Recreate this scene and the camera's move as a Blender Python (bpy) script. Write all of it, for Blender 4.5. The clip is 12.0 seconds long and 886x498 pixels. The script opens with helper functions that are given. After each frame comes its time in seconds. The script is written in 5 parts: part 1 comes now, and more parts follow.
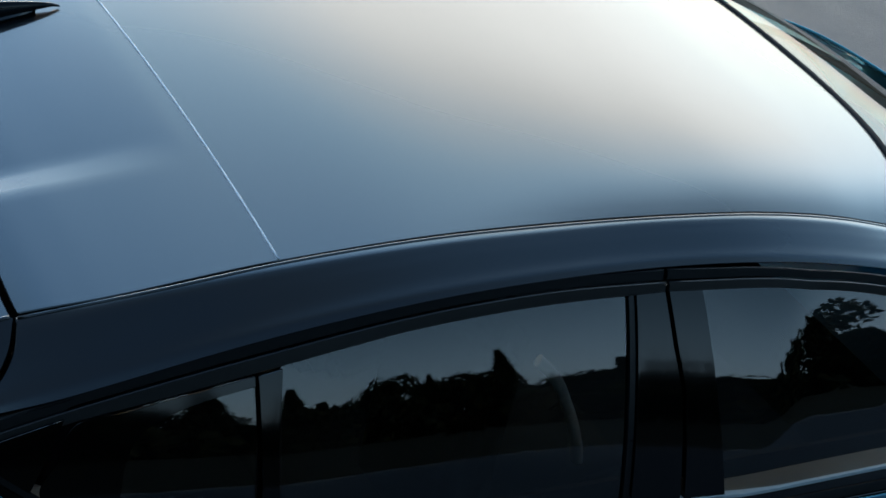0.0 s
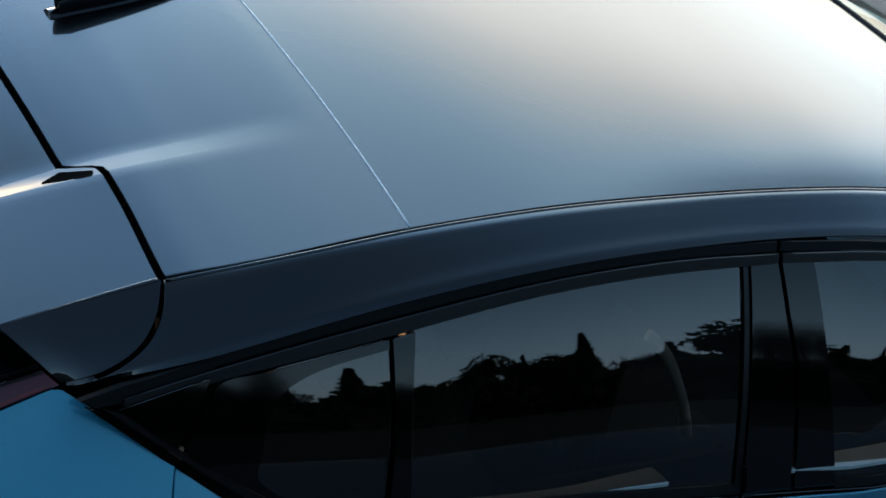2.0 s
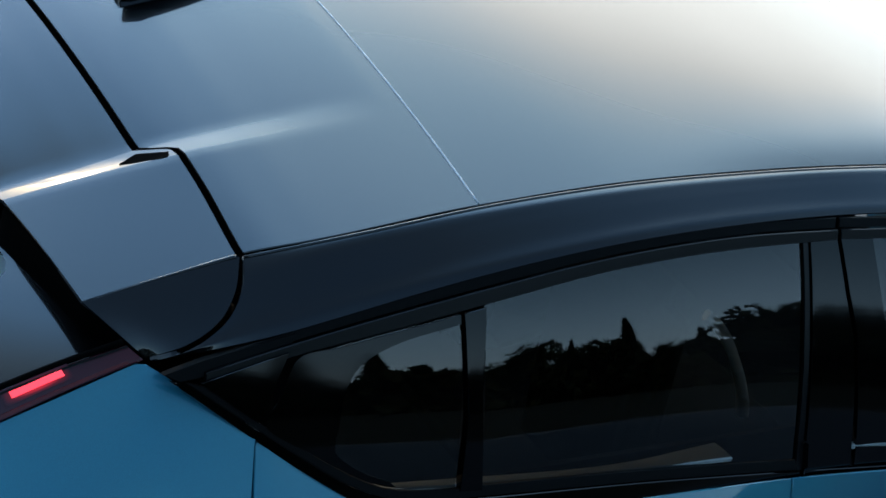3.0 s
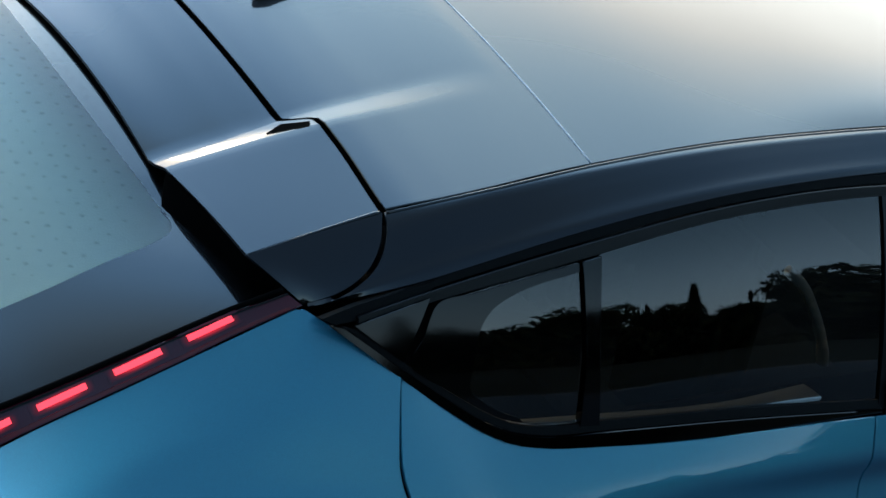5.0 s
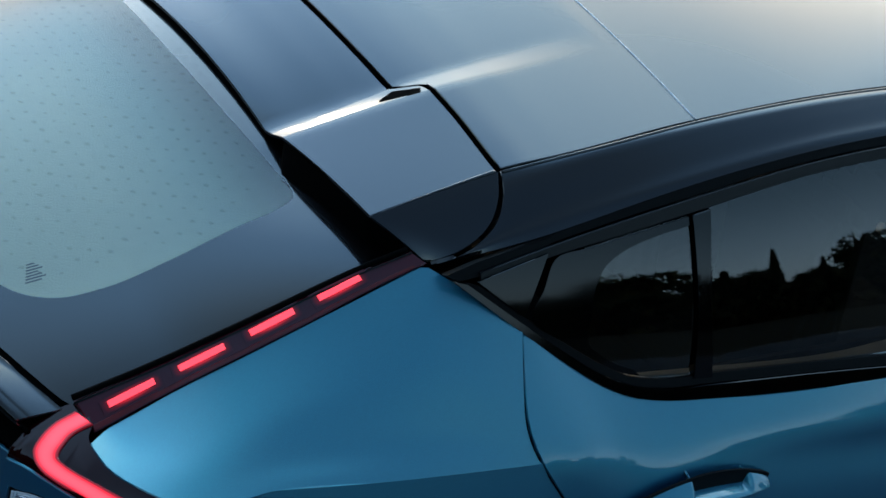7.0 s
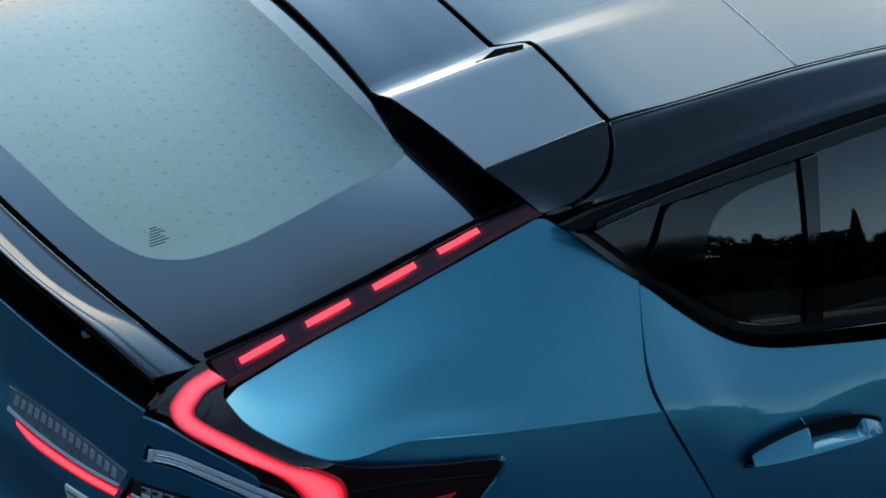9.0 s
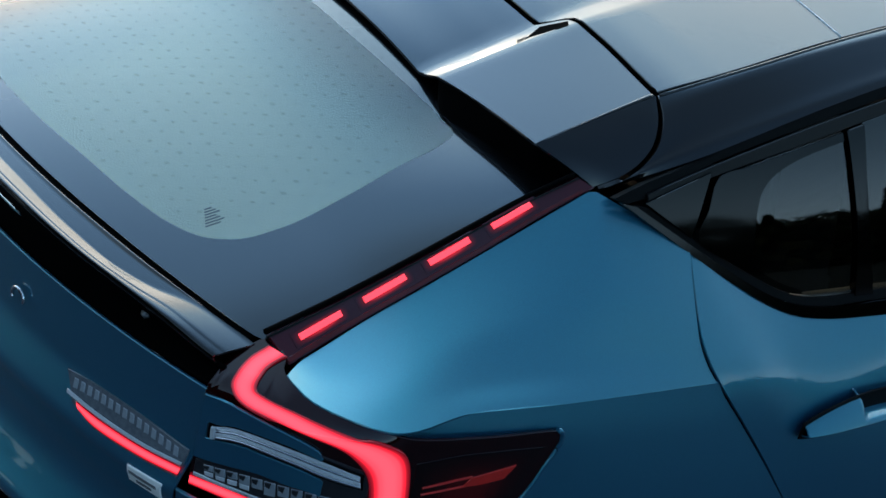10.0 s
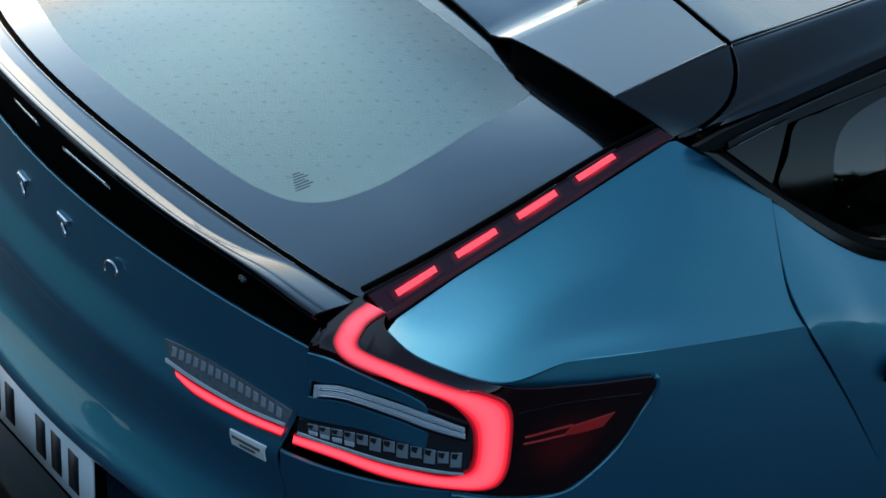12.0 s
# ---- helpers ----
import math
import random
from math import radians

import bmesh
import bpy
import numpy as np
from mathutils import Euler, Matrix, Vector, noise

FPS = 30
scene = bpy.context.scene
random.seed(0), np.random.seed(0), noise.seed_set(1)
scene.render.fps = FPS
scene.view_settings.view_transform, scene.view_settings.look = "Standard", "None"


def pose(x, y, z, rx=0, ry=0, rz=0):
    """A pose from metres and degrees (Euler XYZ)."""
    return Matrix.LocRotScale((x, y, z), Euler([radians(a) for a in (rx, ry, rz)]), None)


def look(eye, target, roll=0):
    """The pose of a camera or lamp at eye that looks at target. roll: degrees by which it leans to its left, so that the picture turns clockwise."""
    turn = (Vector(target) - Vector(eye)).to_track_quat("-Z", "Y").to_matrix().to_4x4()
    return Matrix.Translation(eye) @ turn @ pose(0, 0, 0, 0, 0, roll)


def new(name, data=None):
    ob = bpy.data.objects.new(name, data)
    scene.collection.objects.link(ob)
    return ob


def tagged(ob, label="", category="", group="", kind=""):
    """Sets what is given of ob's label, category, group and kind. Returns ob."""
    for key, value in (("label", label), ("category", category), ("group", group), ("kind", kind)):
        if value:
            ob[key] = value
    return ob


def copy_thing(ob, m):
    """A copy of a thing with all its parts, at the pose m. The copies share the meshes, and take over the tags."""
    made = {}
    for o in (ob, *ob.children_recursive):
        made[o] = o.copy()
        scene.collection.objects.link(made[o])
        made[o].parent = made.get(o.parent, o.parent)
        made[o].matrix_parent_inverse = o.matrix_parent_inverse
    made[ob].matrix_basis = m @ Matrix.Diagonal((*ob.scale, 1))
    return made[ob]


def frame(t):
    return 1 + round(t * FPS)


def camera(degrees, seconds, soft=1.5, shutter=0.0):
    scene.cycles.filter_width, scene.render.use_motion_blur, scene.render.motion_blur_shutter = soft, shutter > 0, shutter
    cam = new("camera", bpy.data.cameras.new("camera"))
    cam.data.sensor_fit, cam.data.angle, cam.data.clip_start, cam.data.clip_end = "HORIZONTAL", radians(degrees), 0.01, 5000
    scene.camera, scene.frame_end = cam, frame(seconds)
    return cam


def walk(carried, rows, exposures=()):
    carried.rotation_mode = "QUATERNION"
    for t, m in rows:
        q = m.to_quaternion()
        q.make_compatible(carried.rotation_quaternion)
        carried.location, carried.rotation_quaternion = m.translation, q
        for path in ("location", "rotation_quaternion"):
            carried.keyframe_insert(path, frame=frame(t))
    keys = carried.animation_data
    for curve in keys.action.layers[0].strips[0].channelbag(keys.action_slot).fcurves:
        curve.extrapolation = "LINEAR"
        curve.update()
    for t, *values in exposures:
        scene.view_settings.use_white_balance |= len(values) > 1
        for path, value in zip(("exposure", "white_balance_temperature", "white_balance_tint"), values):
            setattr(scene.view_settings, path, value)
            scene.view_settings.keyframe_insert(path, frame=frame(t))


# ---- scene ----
cam = camera(29.0, 12.0, soft=1.6)
PATH = [
    (0.0, (-0.1780, -2.0685, 2.7022), (1.4910, -0.6306, 1.5203), 26.351),
    (0.5, (-0.2012, -2.0750, 2.6884), (1.4516, -0.6189, 1.5061), 26.000),
    (1.0, (-0.2284, -2.0813, 2.6746), (1.4060, -0.6086, 1.4872), 25.687),
    (1.5, (-0.2608, -2.0863, 2.6580), (1.3613, -0.6023, 1.4677), 25.366),
    (2.0, (-0.3006, -2.0953, 2.6410), (1.3061, -0.5997, 1.4444), 24.965),
    (2.5, (-0.3391, -2.1023, 2.6164), (1.2567, -0.5964, 1.4181), 24.392),
    (3.0, (-0.3802, -2.1109, 2.5969), (1.2020, -0.5905, 1.3990), 23.773),
    (5.0, (-0.6535, -2.2230, 2.5931), (0.9043, -0.6788, 1.3937), 21.843),
    (5.5, (-0.7056, -2.2410, 2.5881), (0.8442, -0.6934, 1.3828), 21.306),
    (6.0, (-0.7361, -2.2419, 2.5676), (0.8016, -0.6838, 1.3602), 20.532),
    (6.5, (-0.7665, -2.2400, 2.5425), (0.7642, -0.6724, 1.3384), 19.862),
    (7.0, (-0.7937, -2.2371, 2.5161), (0.7257, -0.6566, 1.3146), 19.043),
    (9.0, (-0.9091, -2.2191, 2.4186), (0.5760, -0.6076, 1.2153), 16.252),
    (9.5, (-0.9343, -2.2188, 2.3924), (0.5411, -0.5969, 1.1913), 15.497),
    (10.0, (-0.9671, -2.2161, 2.3670), (0.5047, -0.5879, 1.1700), 14.763),
    (10.5, (-0.9957, -2.2143, 2.3474), (0.4732, -0.5803, 1.1547), 14.084),
    (11.0, (-1.0209, -2.2116, 2.3265), (0.4428, -0.5717, 1.1355), 13.269),
    (11.5, (-1.0495, -2.2105, 2.3038), (0.4134, -0.5656, 1.1188), 12.556),
    (12.0, (-1.0817, -2.2112, 2.2808), (0.3797, -0.5618, 1.1003), 11.810),
]
walk(cam, [(t, look(eye, target, roll)) for t, eye, target, roll in PATH], exposures=[(0.0, 2.75, 6600, 9), (3.0, 2.77, 6650, 9), (5.0, 2.88, 6850, 9), (12.0, 2.84, 6900, 9)])

# ---- light: dusk, the sun just above the horizon behind thin cloud on the car's far side ----
SUN_ELEV, SUN_AZ = 4.0, 72.0            # degrees; azimuth from +x towards +y
world = bpy.data.worlds.new("dusk_sky")
scene.world = world
world.use_nodes = True
wn, wl = world.node_tree.nodes, world.node_tree.links
sky = wn.new("ShaderNodeTexSky")
sky.sky_type, sky.sun_disc = "NISHITA", False
sky.sun_elevation, sky.sun_rotation = radians(SUN_ELEV), radians(90 - SUN_AZ)
sky.air_density, sky.dust_density, sky.ozone_density = 1.0, 2.0, 2.8
wn["Background"].inputs["Strength"].default_value = 0.09
# thin high cloud, brightest over the sun and fading smoothly to the far side of the sky
GLOW_AZ, GLOW_EL = radians(40), radians(20)
place = wn.new("ShaderNodeTexCoord")
toward = wn.new("ShaderNodeVectorMath")
toward.operation = "DOT_PRODUCT"
toward.inputs[1].default_value = (math.cos(GLOW_AZ) * math.cos(GLOW_EL), math.sin(GLOW_AZ) * math.cos(GLOW_EL), math.sin(GLOW_EL))
half = wn.new("ShaderNodeMath")
half.operation = "MULTIPLY_ADD"
half.inputs[1].default_value = half.inputs[2].default_value = 0.5
cloud = wn.new("ShaderNodeValToRGB")
cloud.color_ramp.interpolation = "CARDINAL"
stops = [(0.0, (0.02, 0.03, 0.04)), (0.45, (0.03, 0.045, 0.07)), (0.64, (0.075, 0.12, 0.185)), (0.72, (0.13, 0.20, 0.27)), (0.79, (0.17, 0.35, 0.60)), (0.845, (0.21, 0.43, 0.75)), (0.90, (0.34, 0.60, 0.91)), (0.945, (0.52, 0.77, 0.97)), (0.98, (0.80, 0.83, 0.80)), (1.0, (0.85, 0.82, 0.73))]
while len(cloud.color_ramp.elements) < len(stops):
    cloud.color_ramp.elements.new(0.5)
for e, (p, c) in zip(cloud.color_ramp.elements, stops):
    e.position, e.color = p, (*c, 1)
amount = wn.new("ShaderNodeVectorMath")
amount.operation = "SCALE"
height = wn.new("ShaderNodeSeparateXYZ")
haze = wn.new("ShaderNodeMapRange")      # the cloud dims towards the horizon
haze.interpolation_type = "SMOOTHSTEP"
for k, v in (("From Min", 0.02), ("From Max", 0.50), ("To Min", 1.9), ("To Max", 6.7)):
    haze.inputs[k].default_value = v
wl.new(place.outputs["Generated"], height.inputs[0])
wl.new(height.outputs["Z"], haze.inputs["Value"])
flank_side = wn.new("ShaderNodeMapRange")   # the bright cloud ends over the car; its right-hand side lies under dull sky
flank_side.interpolation_type = "SMOOTHSTEP"
for k, v in (("From Min", 0.05), ("From Max", 0.32), ("To Min", 0.14), ("To Max", 1.0)):
    flank_side.inputs[k].default_value = v
bright = wn.new("ShaderNodeMath")
bright.operation = "MULTIPLY"
wl.new(height.outputs["Y"], flank_side.inputs["Value"])
wl.new(haze.outputs["Result"], bright.inputs[0])
wl.new(flank_side.outputs["Result"], bright.inputs[1])
wl.new(bright.outputs[0], amount.inputs["Scale"])
veil = wn.new("ShaderNodeVectorMath")
veil.operation = "ADD"
wl.new(place.outputs["Generated"], toward.inputs[0])
wl.new(toward.outputs["Value"], half.inputs[0])
wl.new(half.outputs[0], cloud.inputs[0])
wl.new(cloud.outputs["Color"], amount.inputs[0])
wl.new(amount.outputs[0], veil.inputs[0])
# paler cloud behind the car
back = wn.new("ShaderNodeVectorMath")
back.operation = "DOT_PRODUCT"
back.inputs[1].default_value = (math.cos(radians(195)) * 0.966, math.sin(radians(195)) * 0.966, 0.259)
rise = wn.new("ShaderNodeMath")
rise.operation = "MULTIPLY_ADD"
rise.inputs[1].default_value = rise.inputs[2].default_value = 0.5
cube = wn.new("ShaderNodeMath")
cube.operation = "POWER"
cube.inputs[1].default_value = 6.0
even = wn.new("ShaderNodeVectorMath")
even.operation = "SCALE"
even.inputs[0].default_value = (0.5, 0.75, 0.95)
both = wn.new("ShaderNodeVectorMath")
both.operation = "ADD"
wl.new(place.outputs["Generated"], back.inputs[0])
wl.new(back.outputs["Value"], rise.inputs[0])
wl.new(rise.outputs[0], cube.inputs[0])
wl.new(cube.outputs[0], even.inputs["Scale"])
wl.new(even.outputs[0], both.inputs[0])
clear_air = wn.new("ShaderNodeVectorMath")
clear_air.operation = "SCALE"
clear_air.inputs["Scale"].default_value = 0.8
wl.new(sky.outputs["Color"], clear_air.inputs[0])
wl.new(clear_air.outputs[0], both.inputs[1])
# pale air low over the horizon all round, thinning upwards
low_air = wn.new("ShaderNodeMapRange")
low_air.interpolation_type = "SMOOTHERSTEP"
for k, v in (("From Min", 0.0), ("From Max", 0.34), ("To Min", 1.0), ("To Max", 0.0)):
    low_air.inputs[k].default_value = v
pale_air = wn.new("ShaderNodeVectorMath")
pale_air.operation = "SCALE"
pale_air.inputs[0].default_value = (0.92, 1.45, 2.3)
with_air = wn.new("ShaderNodeVectorMath")
with_air.operation = "ADD"
wl.new(height.outputs["Z"], low_air.inputs["Value"])
away = wn.new("ShaderNodeMath")           # it tells on the side away from the sun
away.operation = "MULTIPLY_ADD"
away.inputs[1].default_value, away.inputs[2].default_value = -0.8, 1.1
thin_air = wn.new("ShaderNodeMath")
thin_air.operation = "MULTIPLY"
wl.new(flank_side.outputs["Result"], away.inputs[0])
wl.new(away.outputs[0], thin_air.inputs[0])
wl.new(low_air.outputs["Result"], thin_air.inputs[1])
wl.new(thin_air.outputs[0], pale_air.inputs["Scale"])
wl.new(pale_air.outputs[0], with_air.inputs[0])
wl.new(both.outputs[0], with_air.inputs[1])
wl.new(with_air.outputs[0], veil.inputs[1])
wl.new(veil.outputs[0], wn["Background"].inputs["Color"])
sun = new("sun", bpy.data.lights.new("sun", "SUN"))
sun.data.energy, sun.data.angle, sun.data.color = 0.07, radians(14), (1.0, 0.90, 0.78)
sa, se = radians(SUN_AZ), radians(SUN_ELEV + 3)
sun.matrix_world = look((40 * math.cos(sa) * math.cos(se), 40 * math.sin(sa) * math.cos(se), 40 * math.sin(se)), (0, 0, 0))


# ---- materials ----
def material(name, base, rough=0.5, metal=0.0, coat=0.0, coat_rough=0.03, spec=0.5, glow=0.0, glow_color=None):
    m = bpy.data.materials.new(name)
    m.use_nodes = True
    p = m.node_tree.nodes["Principled BSDF"]
    p.inputs["Base Color"].default_value = (*base, 1)
    p.inputs["Roughness"].default_value = rough
    p.inputs["Metallic"].default_value = metal
    p.inputs["Specular IOR Level"].default_value = spec
    p.inputs["Coat Weight"].default_value = coat
    p.inputs["Coat Roughness"].default_value = coat_rough
    if glow:
        p.inputs["Emission Color"].default_value = (*(glow_color or base), 1)
        p.inputs["Emission Strength"].default_value = glow
    return m


def vary(m, scale, low, high, bump=0.0, bump_scale=None, rough=None):
    """Noise between two base colours, with an optional fine bump and roughness range, at metre scale."""
    t = m.node_tree
    p = t.nodes["Principled BSDF"]
    co = t.nodes.new("ShaderNodeTexCoord")
    n = t.nodes.new("ShaderNodeTexNoise")
    n.inputs["Scale"].default_value, n.inputs["Detail"].default_value = scale, 6
    t.links.new(co.outputs["Object"], n.inputs["Vector"])
    r = t.nodes.new("ShaderNodeMix")
    r.data_type = "RGBA"
    r.inputs[6].default_value, r.inputs[7].default_value = (*low, 1), (*high, 1)
    t.links.new(n.outputs["Fac"], r.inputs[0])
    t.links.new(r.outputs[2], p.inputs["Base Color"])
    if rough:
        q = t.nodes.new("ShaderNodeMapRange")
        q.inputs["To Min"].default_value, q.inputs["To Max"].default_value = rough
        t.links.new(n.outputs["Fac"], q.inputs["Value"])
        t.links.new(q.outputs["Result"], p.inputs["Roughness"])
    if bump:
        n2 = t.nodes.new("ShaderNodeTexNoise")
        n2.inputs["Scale"].default_value, n2.inputs["Detail"].default_value = bump_scale or scale * 6, 4
        t.links.new(co.outputs["Object"], n2.inputs["Vector"])
        b = t.nodes.new("ShaderNodeBump")
        b.inputs["Strength"].default_value, b.inputs["Distance"].default_value = bump, 0.01
        t.links.new(n2.outputs["Fac"], b.inputs["Height"])
        t.links.new(b.outputs["Normal"], p.inputs["Normal"])
    return m


def flake_paint(name, base, metal, rough, coat=1.0):
    """Car paint: metallic flake under clear coat, with slight orange peel."""
    m = material(name, base, rough, metal, coat, 0.02)
    t = m.node_tree
    p = t.nodes["Principled BSDF"]
    co = t.nodes.new("ShaderNodeTexCoord")
    v = t.nodes.new("ShaderNodeTexVoronoi")
    v.inputs["Scale"].default_value = 1800
    t.links.new(co.outputs["Object"], v.inputs["Vector"])
    mix = t.nodes.new("ShaderNodeMix")
    mix.data_type = "RGBA"
    mix.inputs[6].default_value = (*[c * 0.85 for c in base], 1)
    mix.inputs[7].default_value = (*[min(1, c * 1.2) for c in base], 1)
    t.links.new(v.outputs["Color"], mix.inputs[0])
    t.links.new(mix.outputs[2], p.inputs["Base Color"])
    n = t.nodes.new("ShaderNodeTexNoise")
    n.inputs["Scale"].default_value = 260
    t.links.new(co.outputs["Object"], n.inputs["Vector"])
    b = t.nodes.new("ShaderNodeBump")
    b.inputs["Strength"].default_value, b.inputs["Distance"].default_value = 0.02, 0.0005
    t.links.new(n.outputs["Fac"], b.inputs["Height"])
    t.links.new(b.outputs["Normal"], p.inputs["Coat Normal"])
    return m


def flop_paint(name, flake, deep, share):
    """Two-tone car paint: bright teal flakes over a deep navy ground, under one clear coat."""
    m = flake_paint(name, flake, 1.0, 0.48)
    t = m.node_tree
    p, out = t.nodes["Principled BSDF"], t.nodes["Material Output"]
    under = t.nodes.new("ShaderNodeBsdfPrincipled")
    under.inputs["Base Color"].default_value = (*deep, 1)
    under.inputs["Roughness"].default_value = 0.5
    under.inputs["Coat Weight"].default_value = 1.0
    under.inputs["Coat Roughness"].default_value = 0.02
    t.links.new(p.inputs["Coat Normal"].links[0].from_socket, under.inputs["Coat Normal"])
    mix = t.nodes.new("ShaderNodeMixShader")
    mix.inputs[0].default_value = share
    t.links.new(under.outputs[0], mix.inputs[1])
    t.links.new(p.outputs[0], mix.inputs[2])
    t.links.new(mix.outputs[0], out.inputs["Surface"])
    return m


BLUE = flop_paint("teal_blue_paint", (0.032, 0.340, 0.352), (0.003, 0.048, 0.150), 0.48)
BLACK = flake_paint("black_paint", (0.0009, 0.0011, 0.0014), 0.0, 0.30)
BLACK.node_tree.nodes["Principled BSDF"].inputs["Specular IOR Level"].default_value = 0.1
GLOSS = material("piano_black", (0.0004, 0.0004, 0.0005), 0.06, spec=0.24)
SATIN = vary(material("satin_black", (0.0015, 0.0015, 0.002), 0.30, spec=0.18), 40, (0.0012, 0.0012, 0.0015), (0.002, 0.002, 0.0024))
MATT = vary(material("matt_black_plastic", (0.0005, 0.0005, 0.0005), 0.85, spec=0.03), 60, (0.0003, 0.0003, 0.0003), (0.0008, 0.0008, 0.0008))
RUBBER = vary(material("rubber_seal", (0.0008, 0.0008, 0.0008), 0.6, spec=0.12), 80, (0.0006, 0.0006, 0.0006), (0.0012, 0.0012, 0.0012))
CHROME = material("chrome", (0.75, 0.76, 0.78), 0.12, 1.0)
RIM = material("alloy", (0.35, 0.36, 0.38), 0.3, 1.0)
TYRE = vary(material("tyre_rubber", (0.02, 0.02, 0.02), 0.8), 30, (0.015, 0.015, 0.015), (0.03, 0.03, 0.03), 0.3)
WHITE = vary(material("white_reflective_plate", (0.84, 0.85, 0.86), 0.4), 25, (0.80, 0.82, 0.83), (0.88, 0.89, 0.90))
INK = material("black_plate_ink", (0.01, 0.01, 0.012), 0.45)
BADGE = vary(material("silver_badge", (0.92, 0.92, 0.89), 0.5), 90, (0.85, 0.85, 0.82), (0.92, 0.92, 0.89))
FABRIC = vary(material("charcoal_fabric", (0.006, 0.006, 0.007), 0.9, spec=0.1), 120, (0.004, 0.004, 0.005), (0.009, 0.009, 0.010), 0.4)
PALE = vary(material("pale_grey_trim", (0.24, 0.26, 0.25), 0.6), 60, (0.21, 0.23, 0.22), (0.27, 0.29, 0.28), 0.2)
SHELF = vary(material("pale_cargo_cover", (0.56, 0.54, 0.43), 0.8), 50, (0.52, 0.50, 0.40), (0.60, 0.58, 0.46), 0.2)


def glass(name, tint, rough=0.0, clear=1.0):
    m = bpy.data.materials.new(name)
    m.use_nodes = True
    p = m.node_tree.nodes["Principled BSDF"]
    p.inputs["Base Color"].default_value = (*tint, 1)
    p.inputs["Roughness"].default_value = rough
    p.inputs["IOR"].default_value = 1.5
    p.inputs["Transmission Weight"].default_value = clear
    return m


def pane_glass(name, tint, ior=1.55):
    """Thin plane glass: clear tinted body under a sharp surface reflection."""
    m = bpy.data.materials.new(name)
    m.use_nodes = True
    t = m.node_tree
    t.nodes.remove(t.nodes["Principled BSDF"])
    body_, shine, mix = t.nodes.new("ShaderNodeBsdfTransparent"), t.nodes.new("ShaderNodeBsdfGlossy"), t.nodes.new("ShaderNodeMixShader")
    fres = t.nodes.new("ShaderNodeFresnel")
    fres.inputs["IOR"].default_value = ior
    body_.inputs["Color"].default_value = (*tint, 1)
    shine.inputs["Roughness"].default_value = 0.01
    t.links.new(fres.outputs[0], mix.inputs[0])
    t.links.new(body_.outputs[0], mix.inputs[1])
    t.links.new(shine.outputs[0], mix.inputs[2])
    t.links.new(mix.outputs[0], t.nodes["Material Output"].inputs["Surface"])
    return m


TINTED = pane_glass("tinted_side_glass", (0.24, 0.26, 0.26), 1.66)
REARGLASS = pane_glass("rear_screen_glass", (0.72, 0.83, 0.79))
SCREENGLASS = pane_glass("windscreen_glass", (0.62, 0.68, 0.67))
FRIT = material("ceramic_frit_glass", (0.0008, 0.001, 0.0013), 0.3, 0.0, 1.0, 0.02, 0.1)
ROOFGLASS = material("dark_roof_glass", (0.0008, 0.001, 0.0012), 0.3, 0.0, 1.0, 0.02, 0.1)
SIDEGLOW = vary(material("red_lens_depth", (0.09, 0.003, 0.003), 0.2), 22, (0.02, 0.0008, 0.001), (0.16, 0.005, 0.004))
PIPING = vary(material("pale_piping", (0.85, 0.86, 0.81), 0.5), 240, (0.72, 0.73, 0.69), (0.92, 0.92, 0.88), 0.5)
DARKRED = material("dark_red_lens", (0.012, 0.0009, 0.0014), 0.06)
COLUMNRED = material("red_column_lens", (0.050, 0.004, 0.008), 0.08)
BARGLASS = vary(material("smoked_clear_lens", (0.10, 0.12, 0.14), 0.12, coat=0.5), 160, (0.06, 0.075, 0.09), (0.15, 0.17, 0.19))
REDREFLECT = vary(material("red_reflector", (0.65, 0.02, 0.012), 0.3, 0.0, 0.3), 300, (0.50, 0.014, 0.010), (0.75, 0.025, 0.018))
REDGLOW = material("red_light_guide", (0.30, 0.008, 0.015), 0.4, glow=0.30, glow_color=(1.0, 0.050, 0.080))
SEAMSHINE = material("pale_seam_highlight", (0.50, 0.51, 0.52), 0.35, coat=0.5)
LAMPSILVER = material("lamp_reflector_silver", (0.62, 0.64, 0.66), 0.25, 0.35, 0.5)
PALECELL = material("pale_reflector", (0.52, 0.55, 0.58), 0.3, 0.0, 0.5)
PALECELL2 = material("grey_reflector", (0.24, 0.27, 0.30), 0.25, 0.0, 0.5)
DULL = material("dark_engraving", (0.12, 0.13, 0.14), 0.5)
DOT = material("dot_print", (0.05, 0.08, 0.09), 0.9, spec=0.0)
DOT.node_tree.nodes["Principled BSDF"].inputs["Alpha"].default_value = 0.07
DOT2 = material("glass_print", (0.03, 0.05, 0.07), 0.4)
LAMPDARK = material("lamp_housing_dark", (0.015, 0.016, 0.02), 0.3)


